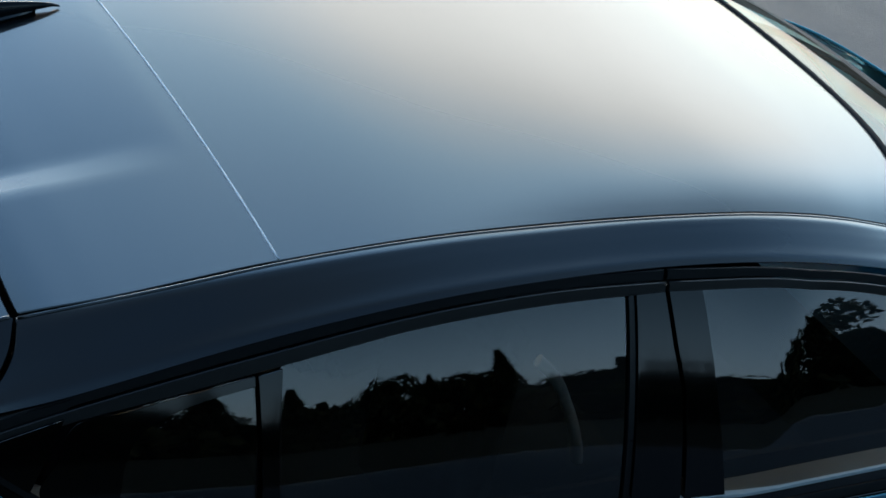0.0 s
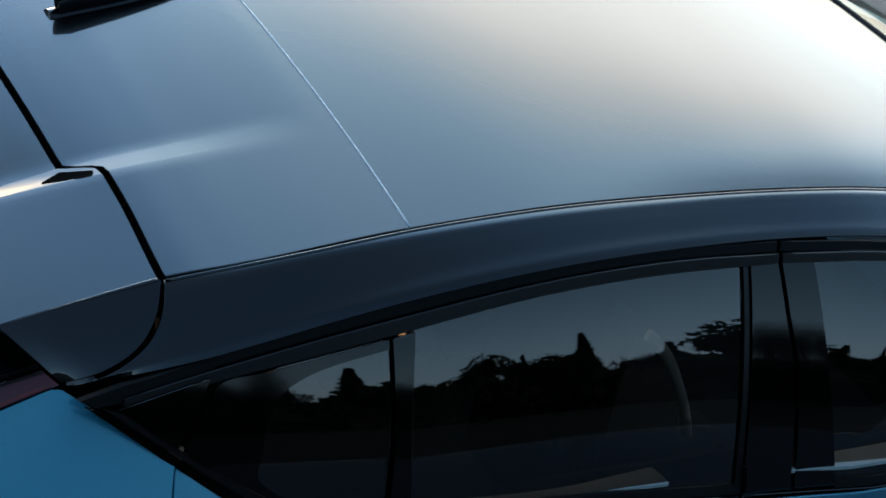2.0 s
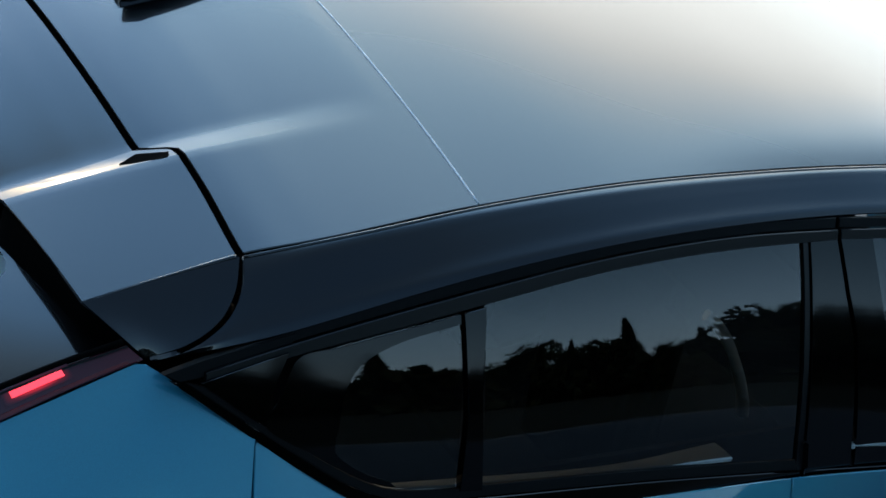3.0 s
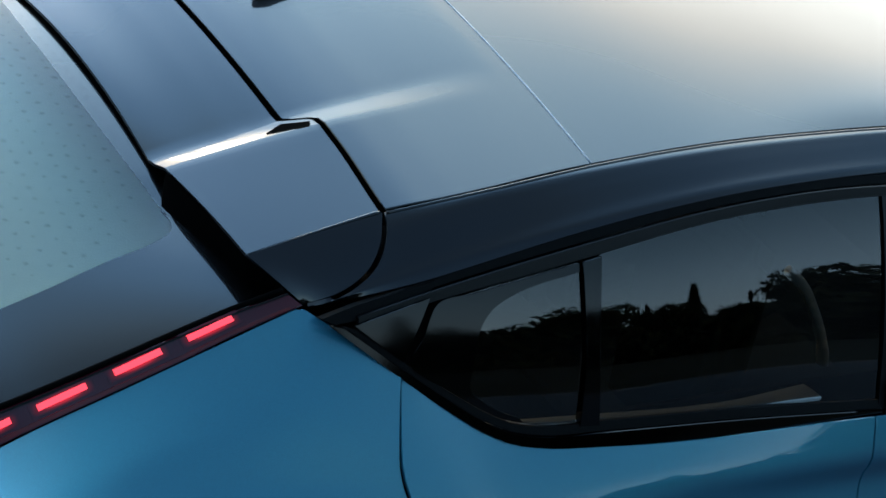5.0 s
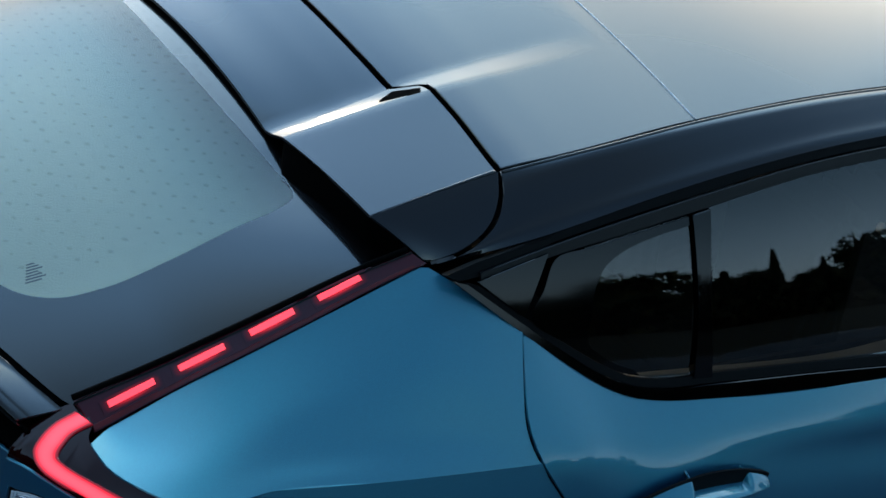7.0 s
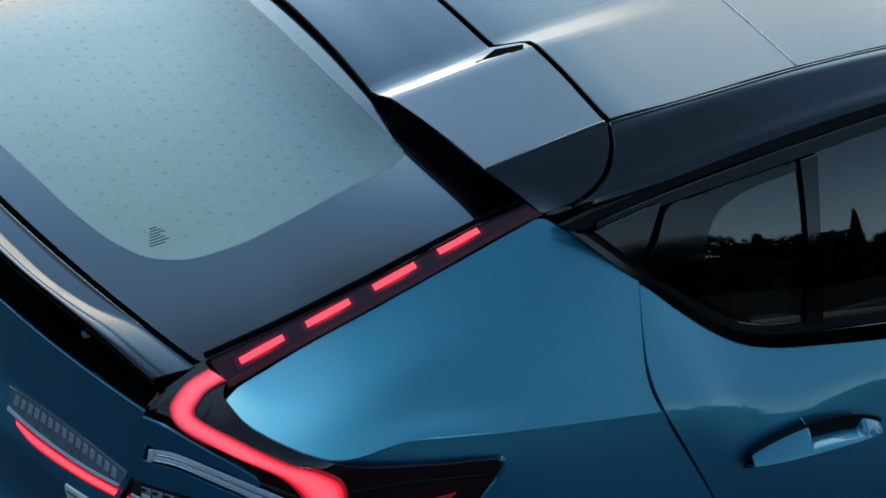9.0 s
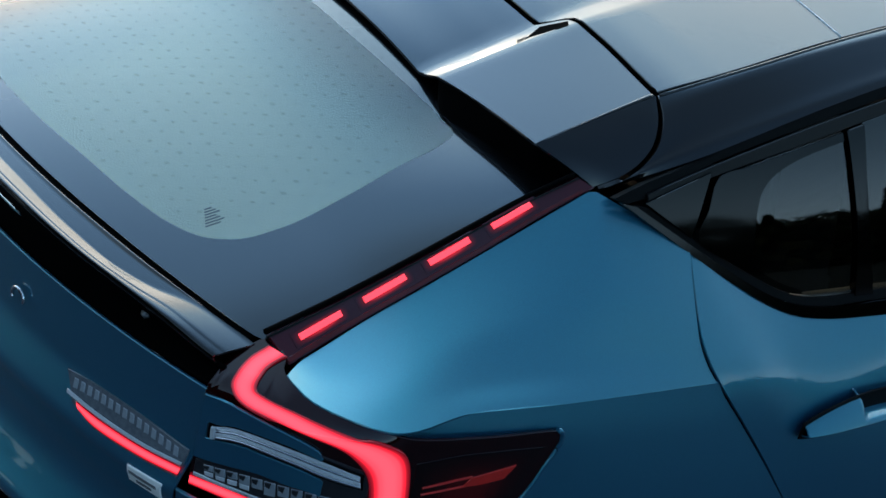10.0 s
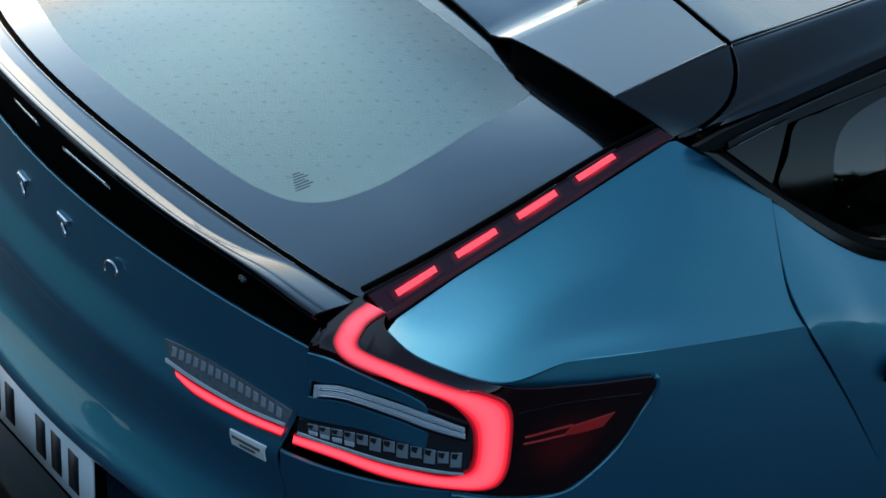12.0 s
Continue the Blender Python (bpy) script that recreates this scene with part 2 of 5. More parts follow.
# ---- mesh builders ----
def spline(knots):
    """Smooth curve through knots (equal-length tuples): a function of 0..1, by arc length."""
    k = np.array(knots, float)
    d = np.r_[0, np.cumsum(np.linalg.norm(np.diff(k, axis=0), axis=1))]
    d = d / d[-1]
    if len(k) > 2:
        m = np.array([np.gradient(k[:, j], d) for j in range(k.shape[1])]).T
    else:
        m = np.repeat(np.diff(k, axis=0), 2, axis=0)

    def at(s):
        s = np.clip(np.atleast_1d(s), 0, 1)
        i = np.clip(np.searchsorted(d, s, side="right") - 1, 0, len(d) - 2)
        h = d[i + 1] - d[i]
        u = (s - d[i]) / h
        h, u = h[:, None], u[:, None]
        return ((2 * u**3 - 3 * u**2 + 1) * k[i] + (u**3 - 2 * u**2 + u) * h * m[i]
                + (-2 * u**3 + 3 * u**2) * k[i + 1] + (u**3 - u**2) * h * m[i + 1])
    return at


def profile(xs, ys):
    """A smooth function y(x) through knots, straight beyond its ends."""
    xs, ys = np.array(xs, float), np.array(ys, float)
    m = np.gradient(ys, xs)

    def f(x):
        x = np.asarray(x, float)
        i = np.clip(np.searchsorted(xs, x, side="right") - 1, 0, len(xs) - 2)
        h = xs[i + 1] - xs[i]
        u = np.clip((x - xs[i]) / h, 0, 1)
        y = ((2 * u**3 - 3 * u**2 + 1) * ys[i] + (u**3 - 2 * u**2 + u) * h * m[i]
             + (-2 * u**3 + 3 * u**2) * ys[i + 1] + (u**3 - u**2) * h * m[i + 1])
        return y + np.where(x < xs[0], (x - xs[0]) * m[0], 0) + np.where(x > xs[-1], (x - xs[-1]) * m[-1], 0)
    return f


def smooth(x, a, b):
    u = np.clip((np.asarray(x, float) - a) / (b - a), 0, 1)
    return u * u * (3 - 2 * u)


def part(name, mesh, mat, parent=None, label=""):
    """Links mesh data as one object under a thing or a part."""
    ob = new(name, mesh)
    if mat and not mesh.materials:
        mesh.materials.append(mat)
    if parent:
        ob.parent = parent
    if label:
        ob["label"] = label
    return ob


def sheet(points, thick=0.004, outward=(0, 0, 1), rim=0.0015):
    """A panel from a grid of points (rows x columns x 3), given thickness away from outward, with a small rounded rim."""
    g = np.array(points, float)
    if np.cross(np.gradient(g, axis=0), np.gradient(g, axis=1)).reshape(-1, 3).mean(0) @ np.array(outward, float) < 0:
        g = g[::-1]
    nu, nv = g.shape[:2]
    du, dv = np.gradient(g, axis=0), np.gradient(g, axis=1)
    n = np.cross(du, dv)
    n /= np.linalg.norm(n, axis=2, keepdims=True) + 1e-12
    bm = bmesh.new()
    top = [[bm.verts.new(p) for p in row] for row in g]
    ring_i = [(0, j) for j in range(nv)] + [(i, nv - 1) for i in range(1, nu)] + [(nu - 1, j) for j in range(nv - 2, -1, -1)] + [(i, 0) for i in range(nu - 2, 0, -1)]
    for i in range(nu - 1):
        for j in range(nv - 1):
            f = bm.faces.new((top[i][j], top[i + 1][j], top[i + 1][j + 1], top[i][j + 1]))
            f.smooth = True
    if thick:
        c = np.zeros((nu, nv, 3))
        c[0] += du[0] * -1 / (np.linalg.norm(du[0], axis=1, keepdims=True) + 1e-12)
        c[-1] += du[-1] / (np.linalg.norm(du[-1], axis=1, keepdims=True) + 1e-12)
        c[:, 0] += dv[:, 0] * -1 / (np.linalg.norm(dv[:, 0], axis=1, keepdims=True) + 1e-12)
        c[:, -1] += dv[:, -1] / (np.linalg.norm(dv[:, -1], axis=1, keepdims=True) + 1e-12)
        a = [bm.verts.new(g[i, j] - n[i, j] * rim + c[i, j] * rim * 0.8) for i, j in ring_i]
        b = [bm.verts.new(g[i, j] - n[i, j] * thick + c[i, j] * rim * 0.8) for i, j in ring_i]
        t = [top[i][j] for i, j in ring_i]
        k = len(ring_i)
        for q in range(k):
            w = (q + 1) % k
            for lo, hi in ((a, t), (b, a)):
                f = bm.faces.new((hi[q], hi[w], lo[w], lo[q]))
                f.smooth = lo is a
        for q in range(k):
            e = bm.edges.get((t[q], t[(q + 1) % k]))
            if e:
                e.smooth = False
    bm.normal_update()
    me = bpy.data.meshes.new("panel")
    bm.to_mesh(me)
    bm.free()
    return me


def loft(curves, nu=12, nv=40):
    """A grid of points over a few knotted curves: along each by arc length, across them smoothly."""
    s = np.linspace(0, 1, nv)
    rows = np.array([spline(c)(s) for c in curves])
    out = np.zeros((nu, nv, 3))
    for j in range(nv):
        out[:, j] = spline(rows[:, j])(np.linspace(0, 1, nu)) if len(curves) > 2 else rows[0, j] + (rows[1, j] - rows[0, j]) * np.linspace(0, 1, nu)[:, None]
    return out


def ribbon(left, right, place, n=120, rows=6):
    """A grid between two lines with as many knots each, matched knot by knot, put in space by place(a, b)."""
    L, R = np.array(left, float), np.array(right, float)
    k = np.arange(len(L))
    m = np.linspace(0, len(L) - 1, n)
    f = lambda P: np.stack([profile(k, P[:, j])(m) for j in range(P.shape[1])], 1)
    A, B = f(L), f(R)
    return np.array([[place(*(a + (b - a) * u)) for a, b in zip(A, B)] for u in np.linspace(0, 1, rows)])


def flip(points):
    """The other side of the car."""
    return np.array(points) * np.array([1, -1, 1])


def slab(outline, base, depth):
    """A flat piece from a closed outline of points, pushed depth along base."""
    bm = bmesh.new()
    vs = [bm.verts.new(p) for p in outline]
    face = bm.faces.new(vs)
    r = bmesh.ops.extrude_face_region(bm, geom=[face])
    bmesh.ops.translate(bm, vec=Vector(base) * depth, verts=[v for v in r["geom"] if isinstance(v, bmesh.types.BMVert)])
    bmesh.ops.recalc_face_normals(bm, faces=bm.faces)
    me = bpy.data.meshes.new("slab")
    bm.to_mesh(me)
    bm.free()
    return me


def tube(knots, radius, sides=10, n=40, flat=1.0, tip=1.0):
    """A rod along a knotted curve, its radius drawn down to tip times at the far end."""
    full = radius
    pts = spline(knots)(np.linspace(0, 1, n))
    bm = bmesh.new()
    rings = []
    for i, p in enumerate(pts):
        d = Vector(pts[min(i + 1, n - 1)] - pts[max(i - 1, 0)]).normalized()
        side = d.cross(Vector((0, 0, 1)) if abs(d.z) < 0.95 else Vector((1, 0, 0))).normalized()
        up = side.cross(d)
        radius = full * (1 + (tip - 1) * i / (n - 1))
        rings.append([bm.verts.new(Vector(p) + side * math.cos(a) * radius + up * math.sin(a) * radius * flat) for a in [2 * math.pi * k / sides for k in range(sides)]])
    for a, b in zip(rings, rings[1:]):
        for k in range(sides):
            bm.faces.new((a[k], a[(k + 1) % sides], b[(k + 1) % sides], b[k])).smooth = True
    bm.faces.new(rings[0][::-1])
    bm.faces.new(rings[-1])
    me = bpy.data.meshes.new("rod")
    bm.to_mesh(me)
    bm.free()
    return me


def box(x0, x1, y0, y1, z0, z1, bevel=0.0, seg=3):
    bm = bmesh.new()
    bmesh.ops.create_cube(bm, size=1.0, matrix=Matrix.LocRotScale(((x0 + x1) / 2, (y0 + y1) / 2, (z0 + z1) / 2), None, (x1 - x0, y1 - y0, z1 - z0)))
    if bevel:
        bmesh.ops.bevel(bm, geom=bm.edges[:], offset=bevel, segments=seg, affect="EDGES")
        for f in bm.faces:
            f.smooth = True
    me = bpy.data.meshes.new("block")
    bm.to_mesh(me)
    bm.free()
    return me

# ---- car: x ahead, y to its left, z up; the right-hand flank is the one that is seen ----
car = tagged(new("car"), "blue electric crossover car with black roof, parked on asphalt", "car")

edge_z = profile([0.60, 0.70, 0.78, 0.84, 0.876, 0.91, 0.97, 1.05, 1.15, 1.268, 1.51, 1.79, 2.05, 2.28, 2.52, 2.72, 3.0, 3.3], [1.230, 1.286, 1.333, 1.3655, 1.3805, 1.391, 1.4045, 1.4205, 1.4395, 1.460, 1.497, 1.521, 1.534, 1.535, 1.518, 1.490, 1.445, 1.39])
edge_y = profile([0.6, 0.69, 0.78, 0.876, 1.27, 1.8, 2.2, 2.72, 3.0, 3.3], [0.49, 0.515, 0.538, 0.557, 0.567, 0.578, 0.584, 0.577, 0.57, 0.56])
crown = profile([0.60, 0.65, 0.75, 0.85, 1.0, 1.25, 1.6, 2.2, 3.0, 3.3], [0.088, 0.078, 0.054, 0.038, 0.0425, 0.0505, 0.056, 0.060, 0.085, 0.10])
dip = profile([0.60, 0.648, 0.75, 0.85, 1.0, 1.12, 1.22, 1.4], [0.022, 0.019, 0.016, 0.014, 0.0092, 0.004, 0.0, 0.0])
fold_off = profile([0.6, 1.3, 2.0, 3.3], [2.0, 2.0, 3.6, 4.0])


def roof_z(x, y):
    """Roof height: edge line, crown, and the centre lying a little below the two raised flanks towards the rear."""
    a = np.abs(y)
    step = np.clip((a / edge_y(x) * 0.557 - 0.302) / 0.048, 0, 1)
    return edge_z(x) + crown(x) * (1 - np.minimum(a / edge_y(x), 1.05) ** fold_off(x)) - np.maximum(dip(x), 0) * (1 - step)


def roof_grid(x_from, x_to, ys, nx, inset=0.0):
    """Points of the roof between two lines x(y), over fractions ys of the half width."""
    g = np.zeros((nx, len(ys), 3))
    for j, f in enumerate(ys):
        a, b = x_from(f), x_to(f)
        x = np.linspace(a, b, nx)
        y = f * (edge_y(x) - inset)
        g[:, j] = np.stack([x, y, roof_z(x, y)], 1)
    return g


def gap_x(f, shift=0.0):
    """Where the roof spoiler meets the roof: set back over the centre, stepped forward outside the ridges."""
    a = abs(f) * 0.557
    return 0.833 + 0.043 * float(smooth(a, 0.300, 0.332)) - 0.005 * float(smooth(a, 0.40, 0.557)) + shift


seam_x = lambda f: 1.250 + 0.010 * abs(f) ** 2
front_x = lambda f: 2.965 - 0.12 * f * f
fr = np.unique(np.r_[np.linspace(-1, -0.350 / 0.557, 14), np.linspace(-0.350 / 0.557, -0.302 / 0.557, 6), np.linspace(-0.302 / 0.557, 0.302 / 0.557, 37), np.linspace(0.302 / 0.557, 0.350 / 0.557, 6), np.linspace(0.350 / 0.557, 1, 14)].round(6))
part("roof_panel", sheet(roof_grid(lambda f: gap_x(f, 0.011), lambda f: seam_x(f) - 0.0012, fr, 40, 0.002)), BLACK, car, "glossy black rear roof panel")
part("glass_roof", sheet(roof_grid(lambda f: seam_x(f) + 0.0012, front_x, fr, 60, 0.002)), ROOFGLASS, car, "dark panoramic roof glass")

# the bright edge line of the joint, painted as a pale rod
part("roof_seam", tube([(seam_x(f), f * 0.563, float(roof_z(seam_x(f), f * 0.563)) - 0.0002) for f in np.linspace(-1, 1, 21)], 0.0019, 8, 80), SEAMSHINE, car, "thin pale highlight painted along the roof glass joint")

# roof spoiler: lower centre, two raised wings with a folded outer face
F_IN, F_OUT = 0.302 / 0.557, 0.350 / 0.557      # the bright ramp between centre and wing, as fractions of the half width
WING_IN, WING_OUT = np.array((0.6475, -0.3145, 1.3045)), np.array((0.6625, -0.5515, 1.3105))
WING_TIP = np.array((0.733, -0.6235, 1.2685))


def spoiler_line(f, n=28):
    """Points of the spoiler from its rear edge to the roof joint along one fraction of its half width."""
    a, s = abs(f), -1.0 if f < 0 else 1.0
    u = np.linspace(0, 1, n)[:, None]

    def low(q):
        x = np.linspace(0.644, gap_x(q), n)
        y = -q * (edge_y(x) + 0.6 * (0.557 - edge_y(x)))
        return np.stack([x, y, roof_z(x, y)], 1)

    if a <= F_IN:
        p = low(a)
    else:
        x1 = gap_x(F_OUT)
        edge = np.array((x1, -F_OUT * float(edge_y(x1)), float(roof_z(x1, F_OUT * float(edge_y(x1))))))
        ridge = WING_IN + (edge - WING_IN) * u + np.array((0, 0, 0.003)) * 4 * u * (1 - u)
        if a <= F_OUT:
            k = float(smooth(a, F_IN, F_OUT))
            p = low(F_IN) * (1 - k) + ridge * k
            end = np.array((gap_x(a), -a * float(edge_y(gap_x(a))), float(roof_z(gap_x(a), a * float(edge_y(gap_x(a)))))))
            p = p + (end - p[-1]) * u**2
        else:
            k = (a - F_OUT) / (1 - F_OUT)
            x1 = gap_x(a)
            front = np.array((x1, -a * float(edge_y(x1)), float(roof_z(x1, a * float(edge_y(x1))))))
            rear = WING_IN + (WING_OUT - WING_IN) * k + np.array((0, 0, 0.004)) * 4 * k * (1 - k)
            p = rear + (front - rear) * u + np.array((0, 0, 0.004)) * 4 * u * (1 - u) * (1 - 0.5 * k)
    return p * np.array((1, -s, 1))


fs = np.unique(np.r_[np.linspace(-1, -F_OUT, 14), np.linspace(-F_OUT, -F_IN, 15), np.linspace(-F_IN, F_IN, 31), np.linspace(F_IN, F_OUT, 15), np.linspace(F_OUT, 1, 14)].round(6))
sg = np.array([spoiler_line(f) for f in fs]).transpose(1, 0, 2)
spoiler = part("roof_spoiler", sheet(sg, 0.005), BLACK, car, "black roof spoiler with two raised wings")
for side in (1, -1):
    m = (lambda p: np.array(p)) if side > 0 else flip
    top = sg[:, 0] + np.array((0, -0.0012, -0.0006))
    low = spline([tuple(WING_TIP), (0.757, -0.632, 1.281), (0.800, -0.6325, 1.301), (0.836, -0.620, 1.324), (0.860, -0.596, 1.350), (0.8755, -0.5605, 1.3775)])(np.linspace(0, 1, 28))
    face = np.array([top + (low - top) * u + np.array((0, -0.005, 0.002)) * (4 * u * (1 - u)) * np.linspace(1, 0.1, 28)[:, None] for u in np.linspace(0, 1, 10)])
    part("wing_side", sheet(m(face), 0.004, (0, -side, 0.6)), BLACK, spoiler, "downturned outer face of the spoiler")
    part("wing_fold", tube(m([tuple(p + np.array((0, -0.0002, -0.0008))) for p in top[::-3]]), 0.0034, 8, 40, 1.0, 0.12), BLACK, spoiler)
    # black wall under the wing, down to the screen
    rim_a = np.array([WING_IN + np.array((0.001, 0.001, -0.002)), WING_IN, WING_IN * 0.5 + WING_OUT * 0.5 + np.array((0, 0, 0.002)), WING_OUT, WING_TIP]) + np.array((0.004, 0, -0.005))
    rim_b = np.array([(0.640, -0.340, 1.2610), (0.6310, -0.362, 1.2570), (0.660, -0.455, 1.2425), (0.689, -0.545, 1.2255), (0.722, -0.606, 1.256)])
    knot = np.linspace(0, 4, 33)
    da, db = [np.stack([np.interp(knot, range(5), q[:, k]) for k in range(3)], 1) for q in (rim_a, rim_b)]
    wall = np.array([da + (db - da) * v for v in np.linspace(0, 1, 6)])
    part("wing_underside", sheet(m(wall), 0.004, (-1, 0, 0)), MATT, spoiler, "matt black underside")
    vent = [(0.803, -0.326), (0.829, -0.3185), (0.869, -0.3365), (0.862, -0.3465), (0.827, -0.343)]
    vent_z = lambda x, y: float(np.interp(x, (0.796, 0.866), (1.3665, 1.3975))) + 0.0022
    part("ridge_vent", slab(m([(x, y, vent_z(x, y)) for x, y in vent]), (0, 0, -1), 0.006), MATT, spoiler, "small black slot in the ridge")

bed = roof_grid(lambda f: 0.76, lambda f: 2.93 - 0.12 * f * f, np.linspace(-1.02, 1.02, 41), 60)
part("roof_frame", sheet(bed - np.array((0, 0, 0.014)), 0.004), MATT, car, "black roof frame under the panel joints")
def ease(p, k=1.0):
    """Draws a point of the glasshouse inward ahead of the rear door, down its line of sight from the flank."""
    x, y, z = p
    d = 0.03 * float(smooth(x, 1.3, 2.2)) * k
    return (x + (x + 0.18) / 1.4 * d, y + d, z - (2.70 - z) / 1.4 * d)


# cant rails beside the roof
for side in (1, -1):
    m = (lambda p: np.array(p)) if side > 0 else flip
    top = [(0.881, -0.561, 1.379)] + [(x, -float(edge_y(x)) - 0.0035, float(edge_z(x)) - 0.001) for x in (1.05, 1.27, 1.5, 1.79, 2.05, 2.28, 2.52, 2.72, 3.0)]
    low = [(0.7655, -0.6690, 1.2735), (0.835, -0.6645, 1.2995), (1.023, -0.662, 1.352), (1.231, -0.662, 1.404), (1.463, -0.667, 1.452), (1.725, -0.676, 1.489), (1.937, -0.684, 1.507), (2.232, -0.697, 1.514), (2.6, -0.70, 1.482), (3.05, -0.69, 1.40)]
    low = [tuple(ease(p)) for p in low]
    A, B = spline(top)(np.linspace(0, 1, 90)), spline(low)(np.linspace(0, 1, 90))
    cross = profile([0.0, 0.06, 0.30, 0.55, 0.70, 0.76, 0.88, 1.0], [0.0, 0.0022, 0.0036, 0.0028, 0.0024, 0.0026, 0.003, 0.0])
    g = np.array([A + (B - A) * v + np.array((0, -0.5, 0.85)) * float(cross(v)) for v in np.linspace(0, 1, 26)])
    end = spline([(0.881, -0.561, 1.379), (0.867, -0.599, 1.350), (0.8425, -0.6245, 1.323), (0.806, -0.6375, 1.2985), (0.764, -0.639, 1.2785), (0.741, -0.632, 1.2680)])(np.linspace(0, 1, 26))
    for k in range(7):
        g[:, k] += (end - (A[0] + (B[0] - A[0]) * np.linspace(0, 1, 26)[:, None])) * (1 - k / 7) ** 2
    part("cant_rail", sheet(m(g), 0.006, (0, -side, 1)), BLACK, car, "black roof side rail")
    part("rail_edge", tube(m([(p[0], p[1] - 0.0008, p[2] - 0.0006) for p in top]), 0.0028, 8, 90), BLACK, car, "rounded upper edge of the side rail")
    part("roof_gutter", tube(m([(x, -float(edge_y(x)) - 0.002, float(edge_z(x)) - 0.009) for x in (0.88, 1.1, 1.4, 1.8, 2.2, 2.6, 2.95)]), 0.004), RUBBER, car)

# shark-fin aerial on its pad
fin_rows = []
for u in np.linspace(0, 1, 18):
    x = 0.965 + 0.215 * u
    h, w = 0.040 * (1 - u) ** 0.7 * (0.75 + 0.25 * float(smooth(u, 0, 0.12))), 0.011 * (1 - u**1.8) + 0.001
    base = float(roof_z(x, 0.0)) + 0.006
    fin_rows.append([(x - 0.018 * math.sin(a) * (1 - u), 0.04 + w * math.cos(a), base + h * math.sin(a) ** 0.8) for a in np.linspace(0, math.pi, 15)])
aerial = part("shark_fin_aerial", sheet(np.array(fin_rows), 0.003, (0, 0, 1)), GLOSS, car, "black shark-fin aerial on the roof")
pad = np.array([[(0.950 + 0.19 * u, 0.04 + (0.013 * (1 - u**2.2) + 0.002) * v, float(roof_z(0.950 + 0.19 * u, 0)) + 0.008 - 0.007 * v * v) for v in np.linspace(-1, 1, 13)] for u in np.linspace(0, 1, 14)])
part("aerial_pad", sheet(pad, 0.008, (0, 0, 1)), BLACK, aerial, "dark base pad")

# rear screen: dark frit round a clear field
def glass_z(x, y):
    return 1.204 + (x - 0.231) * 0.217 - 0.27 * np.asarray(y) ** 2 + 0.007 * smooth(x, 0.40, 0.63) * smooth(0.40 - np.abs(y), 0, 0.12) + 0.040 * smooth(x, 0.34, 0.74) * smooth(np.abs(y), 0.30, 0.62)


def screen_low(y):
    y = abs(y)
    return 0.024 + 0.43 * y**2


def screen_side(x):
    return 0.630 - 0.05 * (x - 0.2)


def clear_low(y):
    return 0.074 + 0.36 * y**2 + 1.1 * y**6 + 0.0


def screen_grid(rows, cols, x0, x1, lift=0.0):
    g = np.zeros((rows, cols, 3))
    for j, f in enumerate(np.linspace(-1, 1, cols)):
        for i, u in enumerate(np.linspace(0, 1, rows)):
            y = f * 0.6
            for _ in range(3):
                a = x0(y)
                x = a + (x1(y) - a) * u
                y = f * screen_side(x)
            g[i, j] = (x, y, glass_z(x, y) + lift)
    return g


tailgate = part("tailgate", sheet(screen_grid(4, 4, lambda y: 0.72, lambda y: 0.76), 0.004), MATT, car, "blue tailgate with rear screen and lip spoiler")
# the clear field is a rounded trapezium; the frit is the ring outside it
def clear_outline(n=160):
    """Closed outline of the clear field, as fractions round a rounded trapezium."""
    right = [(0.077, 0.0), (0.084, -0.10), (0.106, -0.218), (0.135, -0.335), (0.160, -0.396), (0.190, -0.436), (0.235, -0.460), (0.300, -0.4655), (0.40, -0.453), (0.52, -0.432), (0.60, -0.420), (0.626, -0.409), (0.634, -0.388), (0.628, -0.345), (0.619, -0.28), (0.611, -0.20), (0.605, -0.10), (0.603, 0.0)]
    half = spline(right)(np.linspace(0, 1, n))
    return np.vstack([half, half[::-1][1:-1] * np.array([1, -1])])


def screen_outline(n):
    """Outline of the whole screen with as many points, seen round from the same centre."""
    half = []
    low = [(screen_low(y), -y) for y in np.linspace(0, 0.612, 40)]
    sidel = [(x, -screen_side(x)) for x in np.linspace(screen_low(0.612), 0.76, 40)]
    upper = [(0.76, -y) for y in np.linspace(screen_side(0.76), 0, 40)]
    k = np.array(low + sidel[1:] + upper[1:])
    d = np.r_[0, np.cumsum(np.linalg.norm(np.diff(k, axis=0), axis=1))]
    s = np.linspace(0, d[-1], n)
    half = np.stack([np.interp(s, d, k[:, 0]), np.interp(s, d, k[:, 1])], 1)
    return np.vstack([half, half[::-1][1:-1] * np.array([1, -1])])


def on_screen(p, lift=0.0):
    p = np.asarray(p)
    return np.concatenate([p, (glass_z(p[..., 0], p[..., 1]) + lift)[..., None]], -1)


inner, outer = clear_outline(), screen_outline(160)
ring = np.array([on_screen(inner + (outer - inner) * u, 0.0) for u in np.linspace(0, 1, 9)])
ring = np.concatenate([ring, ring[:, :1]], 1)
screen = part("rear_screen", sheet(ring, 0.0), FRIT, tailgate, "rear screen with dark ceramic border")
mid = inner.mean(0)
pane = np.array([on_screen(mid + (inner - mid) * u, 0.0) for u in np.linspace(0.0005, 1, 14)])
pane = np.concatenate([pane, pane[:, :1]], 1)
part("clear_glass", sheet(pane, 0.0), REARGLASS, screen, "clear field of the rear screen, faintly dotted").visible_shadow = False

